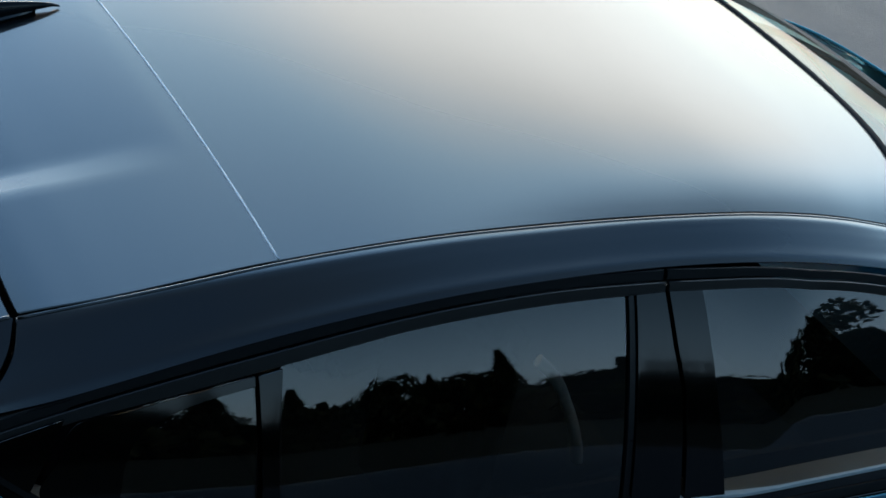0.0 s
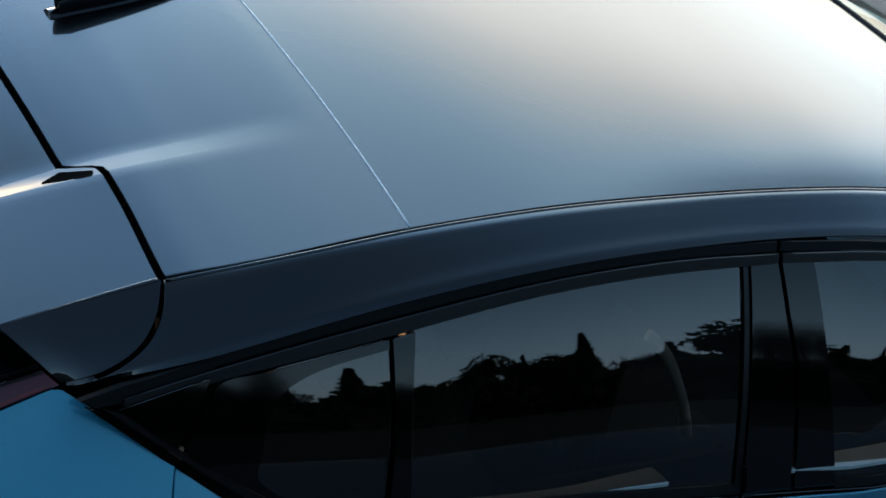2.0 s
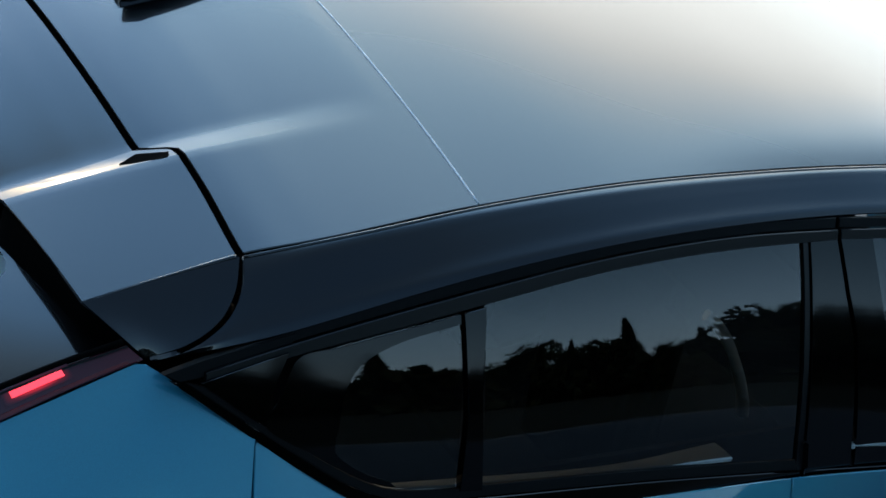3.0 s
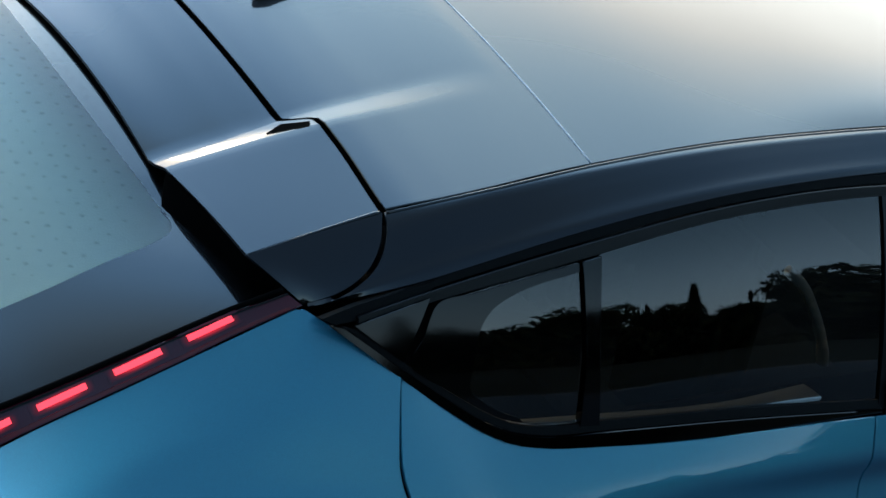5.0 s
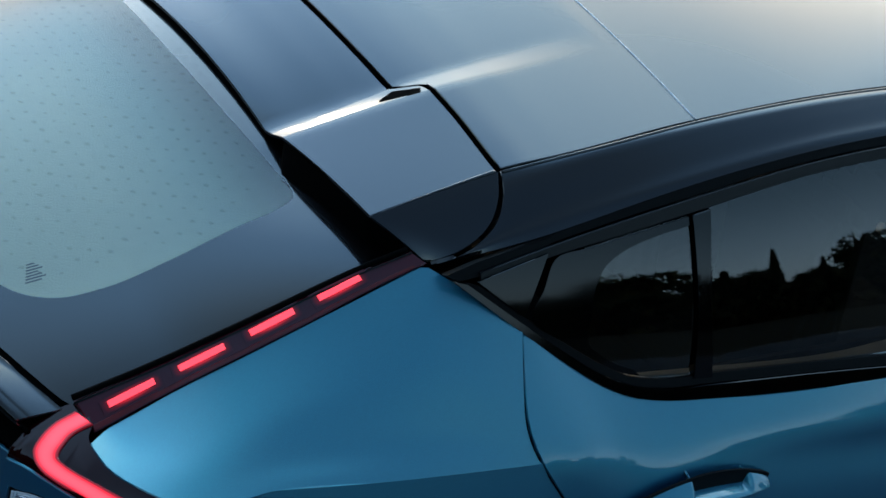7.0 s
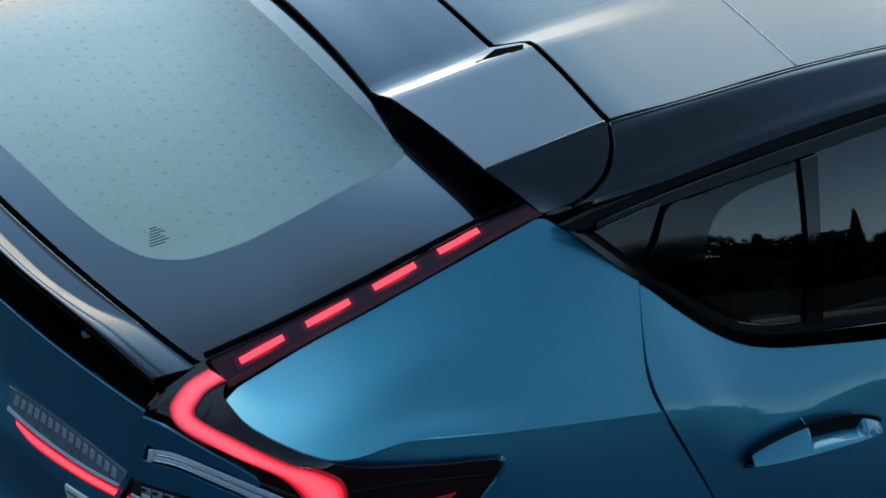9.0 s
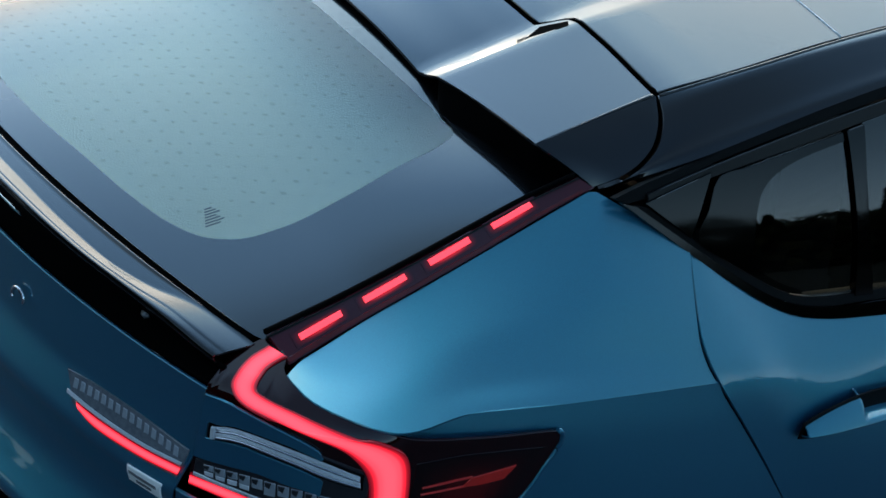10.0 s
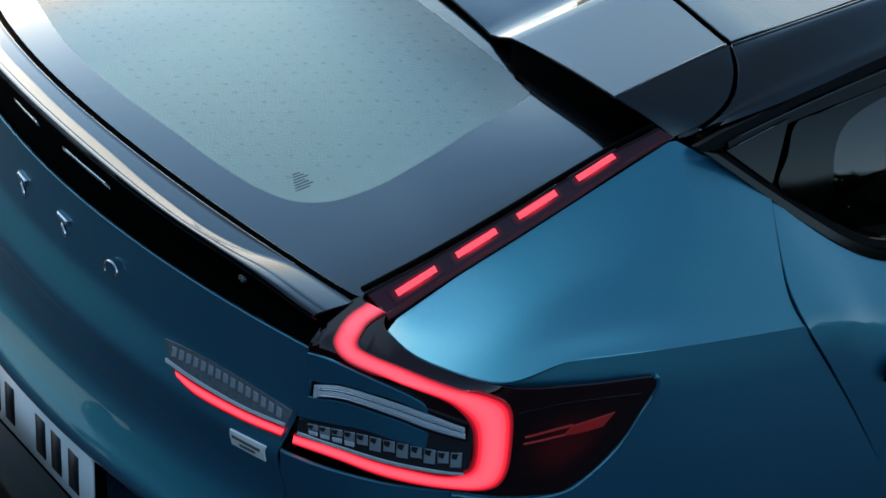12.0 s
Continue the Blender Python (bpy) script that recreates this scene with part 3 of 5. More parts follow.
# printed dots and a small printed block on the screen
bm = bmesh.new()
dot_rnd = random.Random(5)
for i in range(22):
    for j in range(34):
        x, y = 0.10 + 0.026 * i + dot_rnd.uniform(-0.003, 0.003), -0.45 + 0.0275 * j + 0.013 * (i % 2) + dot_rnd.uniform(-0.003, 0.003)
        size = dot_rnd.uniform(0.0025, 0.0052)
        if ((x - 0.37) / 0.26) ** 4 + (y / 0.44) ** 4 < 0.9 and x > clear_low(y) + 0.03:
            bm.faces.new([bm.verts.new((x + size * math.cos(t), y + size * math.sin(t), float(glass_z(x, y)) + 0.0012)) for t in np.linspace(0, 2 * math.pi, 9)[:-1]])
me = bpy.data.meshes.new("printed_dots")
bm.to_mesh(me), bm.free()
dots = part("printed_dots", me, DOT, screen, "faint grid of printed dots")
dots["kind"] = "stuff"
for k in range(7):
    y = -0.392 - 0.005 * k
    g = np.array([[(x, yy, float(glass_z(x, yy)) + 0.0015) for yy in (y, y - 0.0024)] for x in (0.214 - 0.002 * k, 0.226 + 0.004 * (k % 3))])
    part("print_bar", sheet(g, 0.0), DOT2, screen)

# lip spoiler along the foot of the screen
lip_kick = profile([0, 0.14, 0.28, 0.39, 0.49, 0.546, 0.602, 0.64], [0.0085, 0.0088, 0.0086, 0.0092, 0.0125, 0.0125, 0.007, 0.004])
lip_fold = profile([0, 0.0734, 0.2241, 0.352, 0.4517, 0.5002, 0.53, 0.604, 0.64], [-0.0105, -0.0094, 0.0075, 0.032, 0.0675, 0.0985, 0.1260, 0.166, 0.185])


def lip_edge(y):
    """Rear edge of the kicked-up lip at y: x, height and kick."""
    a = abs(y)
    k = float(lip_kick(a))
    x = -0.044 + 0.376 * a * a + 0.1 * a**4
    return x, float(glass_z(x, a)) + k, k


rows = []
for y in np.linspace(-0.6255, 0.6255, 141):
    a = abs(y)
    xi = screen_low(a) - 0.009
    xe, ze, k = lip_edge(y)
    xr = min(float(lip_fold(a)), xi - 0.004)
    groove = 0.055 * (1 - float(smooth(a, 0.48, 0.56)))
    flat = lambda x: float(glass_z(x, a))
    prof = [(xi, flat(xi) - 0.003), (xi - 0.0015, flat(xi))] + [(xi + (xr - xi) * q, flat(xi + (xr - xi) * q)) for q in (0.25, 0.5, 0.75, 0.9, 1.0)]
    for u, h in ((0.05, 0.045), (0.15, 0.17), (0.32, 0.39), (0.48, 0.60), (0.60, 0.76), (0.67, 0.84), (0.70, 0.86 - groove), (0.735, 0.88 - groove), (0.77, 0.92), (0.83, 0.99), (0.90, 1.06), (0.95, 1.08), (0.985, 1.06)):
        x = xr + (xe - xr) * u
        prof.append((x, flat(x) + h * k))
    prof += [(xe, ze - 0.001), (xe - 0.0012, ze - 0.004), (xe + 0.001, ze - 0.008), (xe + 0.012, ze - 0.014)]
    rows.append([(px, y, pz) for px, pz in prof])
g = np.array([spline(r)(np.linspace(0, 1, 70)) for r in rows])
part("lip_spoiler", sheet(g, 0.003, (0, 0, 1)), BLACK, tailgate, "gloss black kicked-up lip spoiler")

seal = np.array([[(screen_low(y) + d, y, float(glass_z(screen_low(y) + d, y)) - 0.004) for d in (0.003, -0.004, -0.012)] for y in np.linspace(-0.61, 0.61, 81)])
part("screen_seal", sheet(seal, 0.003, (0, 0, 1)), MATT, tailgate, "black joint between screen and lip")


def band_pt(y, u, out=0.0):
    """A point of the dark band between the lip and the painted skin: u from its top to its foot."""
    xe, ze, k = lip_edge(y)
    x1, z1 = -0.003 + 0.297 * y * y, 1.030 + 0.012 * (abs(y) / 0.63) ** 2
    return (xe + 0.008 + (x1 + 0.006 - xe - 0.008) * u + 0.010 * math.sin(math.pi * u) - out, y, ze - 0.014 + (z1 - ze + 0.014) * u)


band = np.array([[band_pt(y, u) for u in np.linspace(-0.05, 1.12, 12)] for y in np.linspace(-0.634, 0.634, 71)])
part("gloss_band", sheet(band, 0.006, (-1, 0, 0)), MATT, tailgate, "black band under the lip")

# tailgate skin: bowed in plan, waved in height
lid_bow = lambda y: -0.014 + 0.297 * np.asarray(y) ** 2
lid_wave = profile([0.40, 0.50, 0.58, 0.61, 0.64, 0.665, 0.70, 0.74, 0.80, 0.835, 0.855, 0.862, 0.870, 0.918, 0.926, 0.95, 0.99, 1.045], [0.06, 0.05, 0.035, 0.012, -0.020, -0.034, -0.016, 0.004, 0.002, -0.012, -0.0205, -0.0220, -0.0200, -0.0020, 0.0005, 0.002, 0.003, 0.004])
lid = np.array([[(float(lid_bow(y)) + float(lid_wave(z)), y, z + 0.0) for z in np.linspace(0.48, 1.034, 60)] for y in np.linspace(-0.638, 0.638, 61)])
part("lid_skin", sheet(lid, 0.005, (-1, 0, 0)), BLUE, tailgate, "waved blue tailgate skin")

# ---- flank: greenhouse plane ----
def flank(x, z, out=0.0):
    return ease((x, -0.7128 - 0.0993 * (min(x, 2.3) - 1.3) + 0.408 * (z - 1.3) - out, z))


FN = np.array([0.0993, -1.0, 0.408]) / math.sqrt(1 + 0.408**2 + 0.0993**2)


PANE_R = 1.2                    # the side glass bulges with this radius


def window_piece(name, outline, mat, parent, out=0.0, depth=0.004, label=""):
    made = []
    for side in (1, -1):
        o = np.array(outline)
        o = np.concatenate([o[k] + (o[(k + 1) % len(o)] - o[k]) * np.linspace(0, 1, 8, endpoint=False)[:, None] for k in range(len(o))])
        o = np.vstack([o, o[:1]])
        c = o.mean(0)
        g = np.array([[flank(x, z, out + (0.0256 - (z - 1.25) ** 2) / (2 * PANE_R)) for x, z in c + (o - c) * u] for u in np.linspace(0.001, 1, 10)])
        ob = part(name, sheet(g * np.array([1, side, 1]), depth, FN * (1, side, 1), 0.0008), mat, parent[side], label)
        made.append(ob)
    return made


rear_door = {s: part("rear_door", box(1.0, 1.9, s * -0.80 - 0.01, s * -0.80 + 0.01, 0.45, 0.9), BLUE, car, "blue rear door with black window trim") for s in (1, -1)}
front_door = {s: part("front_door", box(2.05, 3.0, s * -0.82 - 0.01, s * -0.82 + 0.01, 0.45, 0.9), BLUE, car, "blue front door") for s in (1, -1)}
body = {s: car for s in (1, -1)}


def strip(name, upper, lower, mat, parent, out=0.0, thick=0.006, label="", n=40):
    """A trim strip on the flank plane between two lines of (x, z)."""
    for side in (1, -1):
        g = np.array([[flank(x, z, out) for x, z in spline(c)(np.linspace(0, 1, n))] for c in (upper, lower)])
        g = np.array([g[0] + (g[1] - g[0]) * u for u in np.linspace(0, 1, 4)])
        part(name, sheet(g * np.array([1, side, 1]), thick, (0, -side, 0.3)), mat, parent[side], label)


rail_low = [(0.80, 1.288), (0.90, 1.316), (1.03, 1.351), (1.231, 1.400), (1.463, 1.449), (1.725, 1.486), (1.940, 1.503)]
frame_mid = [(0.80, 1.276), (0.90, 1.304), (1.03, 1.337), (1.231, 1.384), (1.463, 1.433), (1.725, 1.471), (1.942, 1.488)]
win_top = [(0.80, 1.262), (0.93, 1.297), (1.06, 1.325), (1.24, 1.366), (1.46, 1.415), (1.675, 1.448), (1.944, 1.474)]
strip("window_seal", rail_low, frame_mid, RUBBER, rear_door, -0.006)
strip("window_frame", frame_mid, win_top, SATIN, rear_door, 0.002)
strip("window_seal", [(1.950, 1.504), (2.232, 1.511), (2.6, 1.482), (3.05, 1.40)], [(1.952, 1.489), (2.232, 1.498), (2.6, 1.468), (3.05, 1.38)], RUBBER, front_door, -0.006)
strip("window_frame", [(1.952, 1.489), (2.232, 1.498), (2.6, 1.468), (3.05, 1.38)], [(1.954, 1.475), (2.25, 1.484), (2.6, 1.452), (3.06, 1.35)], SATIN, front_door, 0.002)
# lower trim: a bright-edged black strip that climbs to the tail
glass_low = [(0.800, 1.257), (0.892, 1.205), (0.97, 1.164), (1.05, 1.126), (1.10, 1.108), (1.16, 1.100), (1.28, 1.102), (1.6, 1.108), (1.95, 1.108)]
trim_mid = [(0.775, 1.262), (0.885, 1.199), (0.965, 1.155), (1.045, 1.115), (1.10, 1.096), (1.165, 1.086), (1.28, 1.087), (1.6, 1.092), (1.955, 1.092)]
trim_low = [(0.748, 1.268), (0.875, 1.192), (0.96, 1.143), (1.04, 1.103), (1.10, 1.080), (1.17, 1.069), (1.28, 1.065), (1.6, 1.067), (1.96, 1.065)]
strip("window_seal", glass_low, trim_mid, RUBBER, rear_door, 0.0)
strip("belt_trim", trim_mid, trim_low, GLOSS, rear_door, 0.006, 0.008, "gloss black belt trim")
strip("window_seal", [(1.965, 1.108), (2.5, 1.103), (3.15, 1.095)], [(1.968, 1.092), (2.5, 1.086), (3.15, 1.078)], RUBBER, front_door, 0.0)
strip("belt_trim", [(1.968, 1.092), (2.5, 1.086), (3.15, 1.078)], [(1.97, 1.065), (2.5, 1.058), (3.15, 1.050)], GLOSS, front_door, 0.006, 0.008, "gloss black belt trim")

window_piece("quarter_glass", [(0.792, 1.266), (0.918, 1.303), (0.882, 1.212)], GLOSS, body, -0.004, 0.006, "fixed dark corner pane")
for pane_name, outline in (("rear_quarter_pane", [(0.935, 1.296), (1.06, 1.323), (1.200, 1.352), (1.231, 1.10), (1.15, 1.101), (1.10, 1.109), (1.05, 1.127), (0.97, 1.165), (0.897, 1.204)]),
                           ("rear_window_pane", [(1.236, 1.363), (1.46, 1.413), (1.675, 1.446), (1.877, 1.466), (1.955, 1.106), (1.6, 1.106), (1.277, 1.101)])):
    for ob in window_piece(pane_name, outline, TINTED, rear_door, -0.006, 0.0, "tinted window pane"):
        ob.visible_shadow = False
for ob in window_piece("front_window_pane", [(2.037, 1.478), (2.25, 1.482), (2.6, 1.450), (2.9, 1.38), (3.10, 1.10), (2.198, 1.104), (2.180, 1.15)], TINTED, front_door, -0.006, 0.0, "tinted window pane"):
    ob.visible_shadow = False
# dark printed border at the tail end of the quarter pane
border_out = [(1.197, 1.351), (1.06, 1.322), (1.00, 1.309), (0.935, 1.2955), (0.914, 1.248), (0.898, 1.205), (0.97, 1.166), (1.05, 1.128), (1.095, 1.1115), (1.125, 1.106)]
border_in = [(1.197, 1.338), (1.103, 1.316), (1.048, 1.294), (1.022, 1.270), (1.012, 1.239), (1.011, 1.207), (1.010, 1.168), (1.033, 1.148), (1.071, 1.129), (1.112, 1.1155)]
for side in (1, -1):
    g = ribbon(border_out, border_in, lambda x, z: flank(x, z, -0.0045 + (0.0256 - (z - 1.25) ** 2) / (2 * PANE_R)), 60, 5)
    part("pane_border", sheet(g * np.array([1, side, 1]), 0.001, FN * (1, side, 1), 0.0004), GLOSS, rear_door[side], "dark printed border of the quarter pane")
window_piece("divider_bar", [(1.197, 1.355), (1.234, 1.363), (1.245, 1.244), (1.276, 1.098), (1.236, 1.098), (1.226, 1.21)], GLOSS, rear_door, 0.002, 0.014, "gloss black divider bar")
window_piece("pillar_trim", [(1.889, 1.470), (1.950, 1.476), (1.985, 1.390), (2.020, 1.320), (2.085, 1.090), (1.970, 1.090), (1.953, 1.150)], GLOSS, rear_door, 0.003, 0.014, "gloss black pillar trim")
window_piece("pillar_trim", [(1.960, 1.477), (2.036, 1.482), (2.180, 1.140), (2.203, 1.086), (2.096, 1.088), (2.031, 1.320), (1.996, 1.390)], GLOSS, front_door, 0.003, 0.014, "gloss black pillar trim")
window_piece("window_channel", [(1.875, 1.467), (1.886, 1.469), (1.950, 1.150), (1.967, 1.090), (1.951, 1.090), (1.936, 1.150)], SATIN, rear_door, -0.001, 0.01)

# ---- flank: blue body below the belt ----
def shoulder_x(x):
    return (x, float(sh_y(x)), float(sh_z(x)))


sh_y = profile([0.20, 0.235, 0.27, 0.35, 0.45, 0.60, 0.75, 0.90, 1.2, 1.7, 2.3, 3.2], [-0.695, -0.765, -0.790, -0.811, -0.826, -0.840, -0.848, -0.852, -0.868, -0.883, -0.89, -0.89])
sh_z = profile([0.20, 0.235, 0.27, 0.35, 0.45, 0.60, 0.75, 0.90, 1.2, 1.7, 2.3, 3.2], [1.075, 1.063, 1.061, 1.059, 1.057, 1.050, 1.043, 1.034, 1.015, 0.99, 0.97, 0.95])
top_line = [(0.1975, -0.692, 1.078), (0.225, -0.674, 1.080), (0.275, -0.662, 1.0925), (0.33, -0.652, 1.1095), (0.45, -0.6425, 1.153), (0.60, -0.634, 1.213), (0.722, -0.635, 1.271), (0.80, -0.681, 1.236), (0.878, -0.7205, 1.192)]
sh_line = [(0.197, -0.700, 1.0765), (0.205, -0.734, 1.069), (0.2400, -0.781, 1.061), (0.2895, -0.8195, 1.0535), *[shoulder_x(x) for x in (0.42, 0.60, 0.73, 0.81, 0.893)]]
mid_line = [tuple(np.array(a) * 0.48 + np.array(b) * 0.52 + np.array((0, -0.008, 0.006)) * k) for a, b, k in zip(top_line, sh_line, (0, 0.0, -0.1, 0.1, 0.6, 0.9, 0.9, 0.7, 0.5))]


def quarter_low(x):
    """Outline points down the flank at x: shoulder, flank, sill."""
    y, z = float(sh_y(x)), float(sh_z(x))
    k = 0.4 + 0.6 * float(smooth(x, 0.35, 0.72))
    return [(x, y, z), (x, y - 0.010, z - 0.035), (x, y - 0.022 * k, z - 0.11), (x, y - 0.034 * k, 0.80), (x, y - 0.030 * k, 0.60), (x, y + 0.0, 0.42)]


seam_line = profile([0.40, 0.659, 0.827, 0.954, 1.000, 1.034, 1.061, 1.088, 1.123, 1.155, 1.195], [1.26, 1.20, 1.066, 0.955, 0.914, 0.886, 0.870, 0.863, 0.866, 0.873, 0.884])


def seam(z):
    """The rear edge of the rear door below the window."""
    return float(seam_line(z))


top_line[6:7] = [(0.690, -0.6345, 1.2560), (0.716, -0.635, 1.2685), (0.7215, -0.6355, 1.2705), (0.727, -0.638, 1.2685), (0.750, -0.6515, 1.2585)]
facet = loft([top_line, mid_line, sh_line], 34, 50)
# a shallow hollow above the shoulder, so that the panel flares out to its crease
for i, v in enumerate(np.linspace(0, 1, 34)):
    hollow = 0.0060 * float(smooth(v, 0.45, 0.80) * (1 - smooth(v, 0.80, 1.0)))
    facet[i] += np.array((0, 0.5, -0.8)) * hollow * (smooth(np.linspace(0, 1, 50), 0.22, 0.52) * (1 - smooth(np.linspace(0, 1, 50), 0.78, 1.0)))[:, None]
for i in range(facet.shape[0]):
    d = seam(facet[i, -1, 2]) - 0.0034 - facet[i, -1, 0]
    facet[i, :, 0] += d * np.linspace(0, 1, 50) ** 4
for side in (1, -1):
    m = (lambda p: np.array(p)) if side > 0 else flip
    q = part("quarter_panel", sheet(m(facet), 0.005, (0, -side, 1)), BLUE, car, "blue rear quarter panel")
    cols = []
    for u in np.linspace(0, 1, 40):
        prof = spline(quarter_low(0.21 + 0.75 * u))(np.linspace(0, 1, 30))
        cols.append([(0.232 + (seam(p[2]) - 0.0034 - 0.232) * u, p[1], p[2]) for p in prof])
    cols = np.array(cols)
    for i in range(cols.shape[0]):
        for k in range(cols.shape[1]):
            x = cols[i, k, 0]
            base = float(sh_y(x))
            ref = float(sh_y(0.21 + 0.75 * i / 39))
            cols[i, k, 1] += base - ref
            if k == 0:
                cols[i, k, 2] = float(sh_z(x))
    part("quarter_flank", sheet(m(cols), 0.005, (0, -side, 0)), BLUE, q)
    # doors: from belt to sill
    def door_grid(x0, x1, n):
        rows = []
        for u in np.linspace(0, 1, n):
            col = []
            xm = x0(0.9) + (x1(0.9) - x0(0.9)) * u
            bz = 1.058 - 0.008 * max(0, xm - 1.3)
            x_b = max(x0(1.1) + (x1(1.1) - x0(1.1)) * u, 0.88)
            belt_z = float(profile([0.86, 0.96, 1.04, 1.10, 1.17, 1.28, 1.96, 3.2], [1.197, 1.140, 1.100, 1.078, 1.067, 1.063, 1.061, 1.046])(x_b))
            by = flank(x_b, belt_z, 0.004)[1]
            sy, sz = float(sh_y(xm)), float(sh_z(xm))
            xl = x0(1.04) + (x1(1.04) - x0(1.04)) * u
            w = float(smooth(xl, 0.935, 1.065))
            t_ = (belt_z - sz) / (belt_z - sz + 0.11)
            soft_y = by + (sy - 0.022 - by) * (1 - (1 - t_) ** 1.8)
            sy_mid = sy * (1 - w) + soft_y * w
            soft_mid = by + (sy - 0.022 - by) * (1 - (1 - t_ / 2) ** 1.8)
            knots = [(by, belt_z), (((by + sy) / 2 - 0.004) * (1 - w) + soft_mid * w, (belt_z + sz) / 2 + 0.005 * (1 - w)), (sy_mid, sz), (sy - 0.010 + 0.012 * w, sz - 0.035), (sy - 0.022, sz - 0.11), (sy - 0.034, 0.80), (sy - 0.030, 0.60), (sy, 0.42)]
            for y, z in spline(knots)(np.linspace(0, 1, 34)):
                col.append((x0(z) + (x1(z) - x0(z)) * u, y, z))
            rows.append(col)
        return np.array(rows)
    part("door_skin", sheet(m(door_grid(lambda z: seam(z) + 0.0028, lambda z: 1.962 + 0.06 * (1.05 - z), 50)), 0.005, (0, -side, 0)), BLUE, rear_door[side])
    part("door_skin", sheet(m(door_grid(lambda z: 1.968 + 0.06 * (1.05 - z), lambda z: 3.1, 30)), 0.005, (0, -side, 0)), BLUE, front_door[side])
    back = door_grid(lambda z: seam(z) - 0.02, lambda z: seam(z) + 0.02, 5) + np.array((0, 0.009, -0.005))
    part("door_seal", sheet(m(back), 0.003, (0, -side, 0)), MATT, car, "black rubber door seal in the joint")
    foot = [(0.742, 1.271), (0.80, 1.290), (0.93, 1.322), (0.925, 1.306), (0.80, 1.268), (0.765, 1.262)]
    g = [np.array(flank(x, z, -0.004)) * (1, side, 1) for x, z in foot]
    part("rail_foot", slab(g, (-FN[0], -FN[1] * side, -FN[2]), 0.012), RUBBER, car, "black foot of the roof rail")

# ---- tail lamps: on an upright surface that wraps the corner ----
wrap = spline([(0.110, -0.640), (0.140, -0.702), (0.185, -0.765), (0.245, -0.806), (0.310, -0.830), (0.42, -0.846), (0.575, -0.8545), (0.70, -0.862)])
WS = np.linspace(0, 1, 400)


def lamp_pt(s, z, out=0.0):
    """A point of the wrap: s along it 0..1, height, and distance outward; above its shoulder it leans in over the tail."""
    p = wrap(s)[0]
    d = (wrap(min(1, s + 0.004))[0] - wrap(max(0, s - 0.004))[0])
    n = np.array([-abs(d[1]), -abs(d[0])]) / np.linalg.norm(d)
    lean = max(0.0, z - 1.045) * 1.9
    up = out * 0.8 * float(smooth(z, 1.045, 1.065))
    return (p[0] + n[0] * (out - lean), p[1] + n[1] * (out - lean), z + up)


def lamp_piece(name, left, right, mat, parent, out=0.0, thick=0.003, n=60, rows=6, label=""):
    made = []
    for side in (1, -1):
        g = ribbon(left, right, lambda s, z: lamp_pt(s, z, out), n, rows)
        made.append(part(name, sheet(g * np.array([1, side, 1]), thick, (-0.7, -side * 0.7, 0.2), 0.001), mat, parent[side], label))
    return made


lamp = {s: part("tail_lamp", box(0.22, 0.30, min(s * -0.72, s * -0.76), max(s * -0.72, s * -0.76), 0.93, 1.0), LAMPDARK, car, "wrap-around tail lamp with glowing red bracket") for s in (1, -1)}
lamp_piece("lamp_lens", [(0.0, 1.060), (0.03, 1.090), (0.10, 1.088), (0.125, 1.076), (0.194, 1.066), (0.294, 1.057), (0.389, 1.049), (0.502, 1.040), (0.647, 1.030), (0.78, 1.0215), (0.806, 1.015)],
           [(0.0, 0.876), (0.03, 0.880), (0.107, 0.884), (0.17, 0.883), (0.231, 0.881), (0.349, 0.876), (0.454, 0.862), (0.557, 0.850), (0.640, 0.852), (0.748, 0.910), (0.812, 1.000)], DARKRED, lamp, 0.003, 0.004, 80, 16, "dark red glossy lens")
guide_l, guide_r = ([(0.057, 1.088), (0.041, 1.075), (0.040, 1.062), (0.050, 1.053), (0.092, 1.047), (0.192, 1.044), (0.286, 1.031), (0.336, 1.012), (0.368, 0.985), (0.383, 0.945), (0.381, 0.915), (0.355, 0.905), (0.32, 0.903), (0.227, 0.909), (0.104, 0.907), (0.004, 0.896)],
           [(0.104, 1.087), (0.083, 1.076), (0.081, 1.067), (0.088, 1.058), (0.116, 1.055), (0.209, 1.053), (0.305, 1.046), (0.375, 1.037), (0.428, 1.012), (0.450, 0.950), (0.452, 0.900), (0.42, 0.880), (0.326, 0.884), (0.22, 0.890), (0.109, 0.891), (0.004, 0.882)])
guide_l, guide_r = np.array(guide_l), np.array(guide_r)
across = guide_r - guide_l


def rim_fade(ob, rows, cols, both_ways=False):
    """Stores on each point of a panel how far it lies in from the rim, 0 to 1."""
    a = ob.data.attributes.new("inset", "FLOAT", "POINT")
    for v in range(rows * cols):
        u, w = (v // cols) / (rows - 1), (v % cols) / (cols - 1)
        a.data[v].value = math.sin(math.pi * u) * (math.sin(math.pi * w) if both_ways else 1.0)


def inset_ramp(m, socket, stops):
    """Drives a colour of the material by the inset of the point."""
    t = m.node_tree
    a, r = t.nodes.new("ShaderNodeAttribute"), t.nodes.new("ShaderNodeValToRGB")
    a.attribute_name = "inset"
    r.color_ramp.interpolation = "EASE"
    while len(r.color_ramp.elements) < len(stops):
        r.color_ramp.elements.new(0.5)
    for e, (p, c) in zip(r.color_ramp.elements, stops):
        e.position, e.color = p, (*c, 1)
    t.links.new(a.outputs["Fac"], r.inputs[0])
    t.links.new(r.outputs["Color"], t.nodes["Principled BSDF"].inputs[socket])
    return m


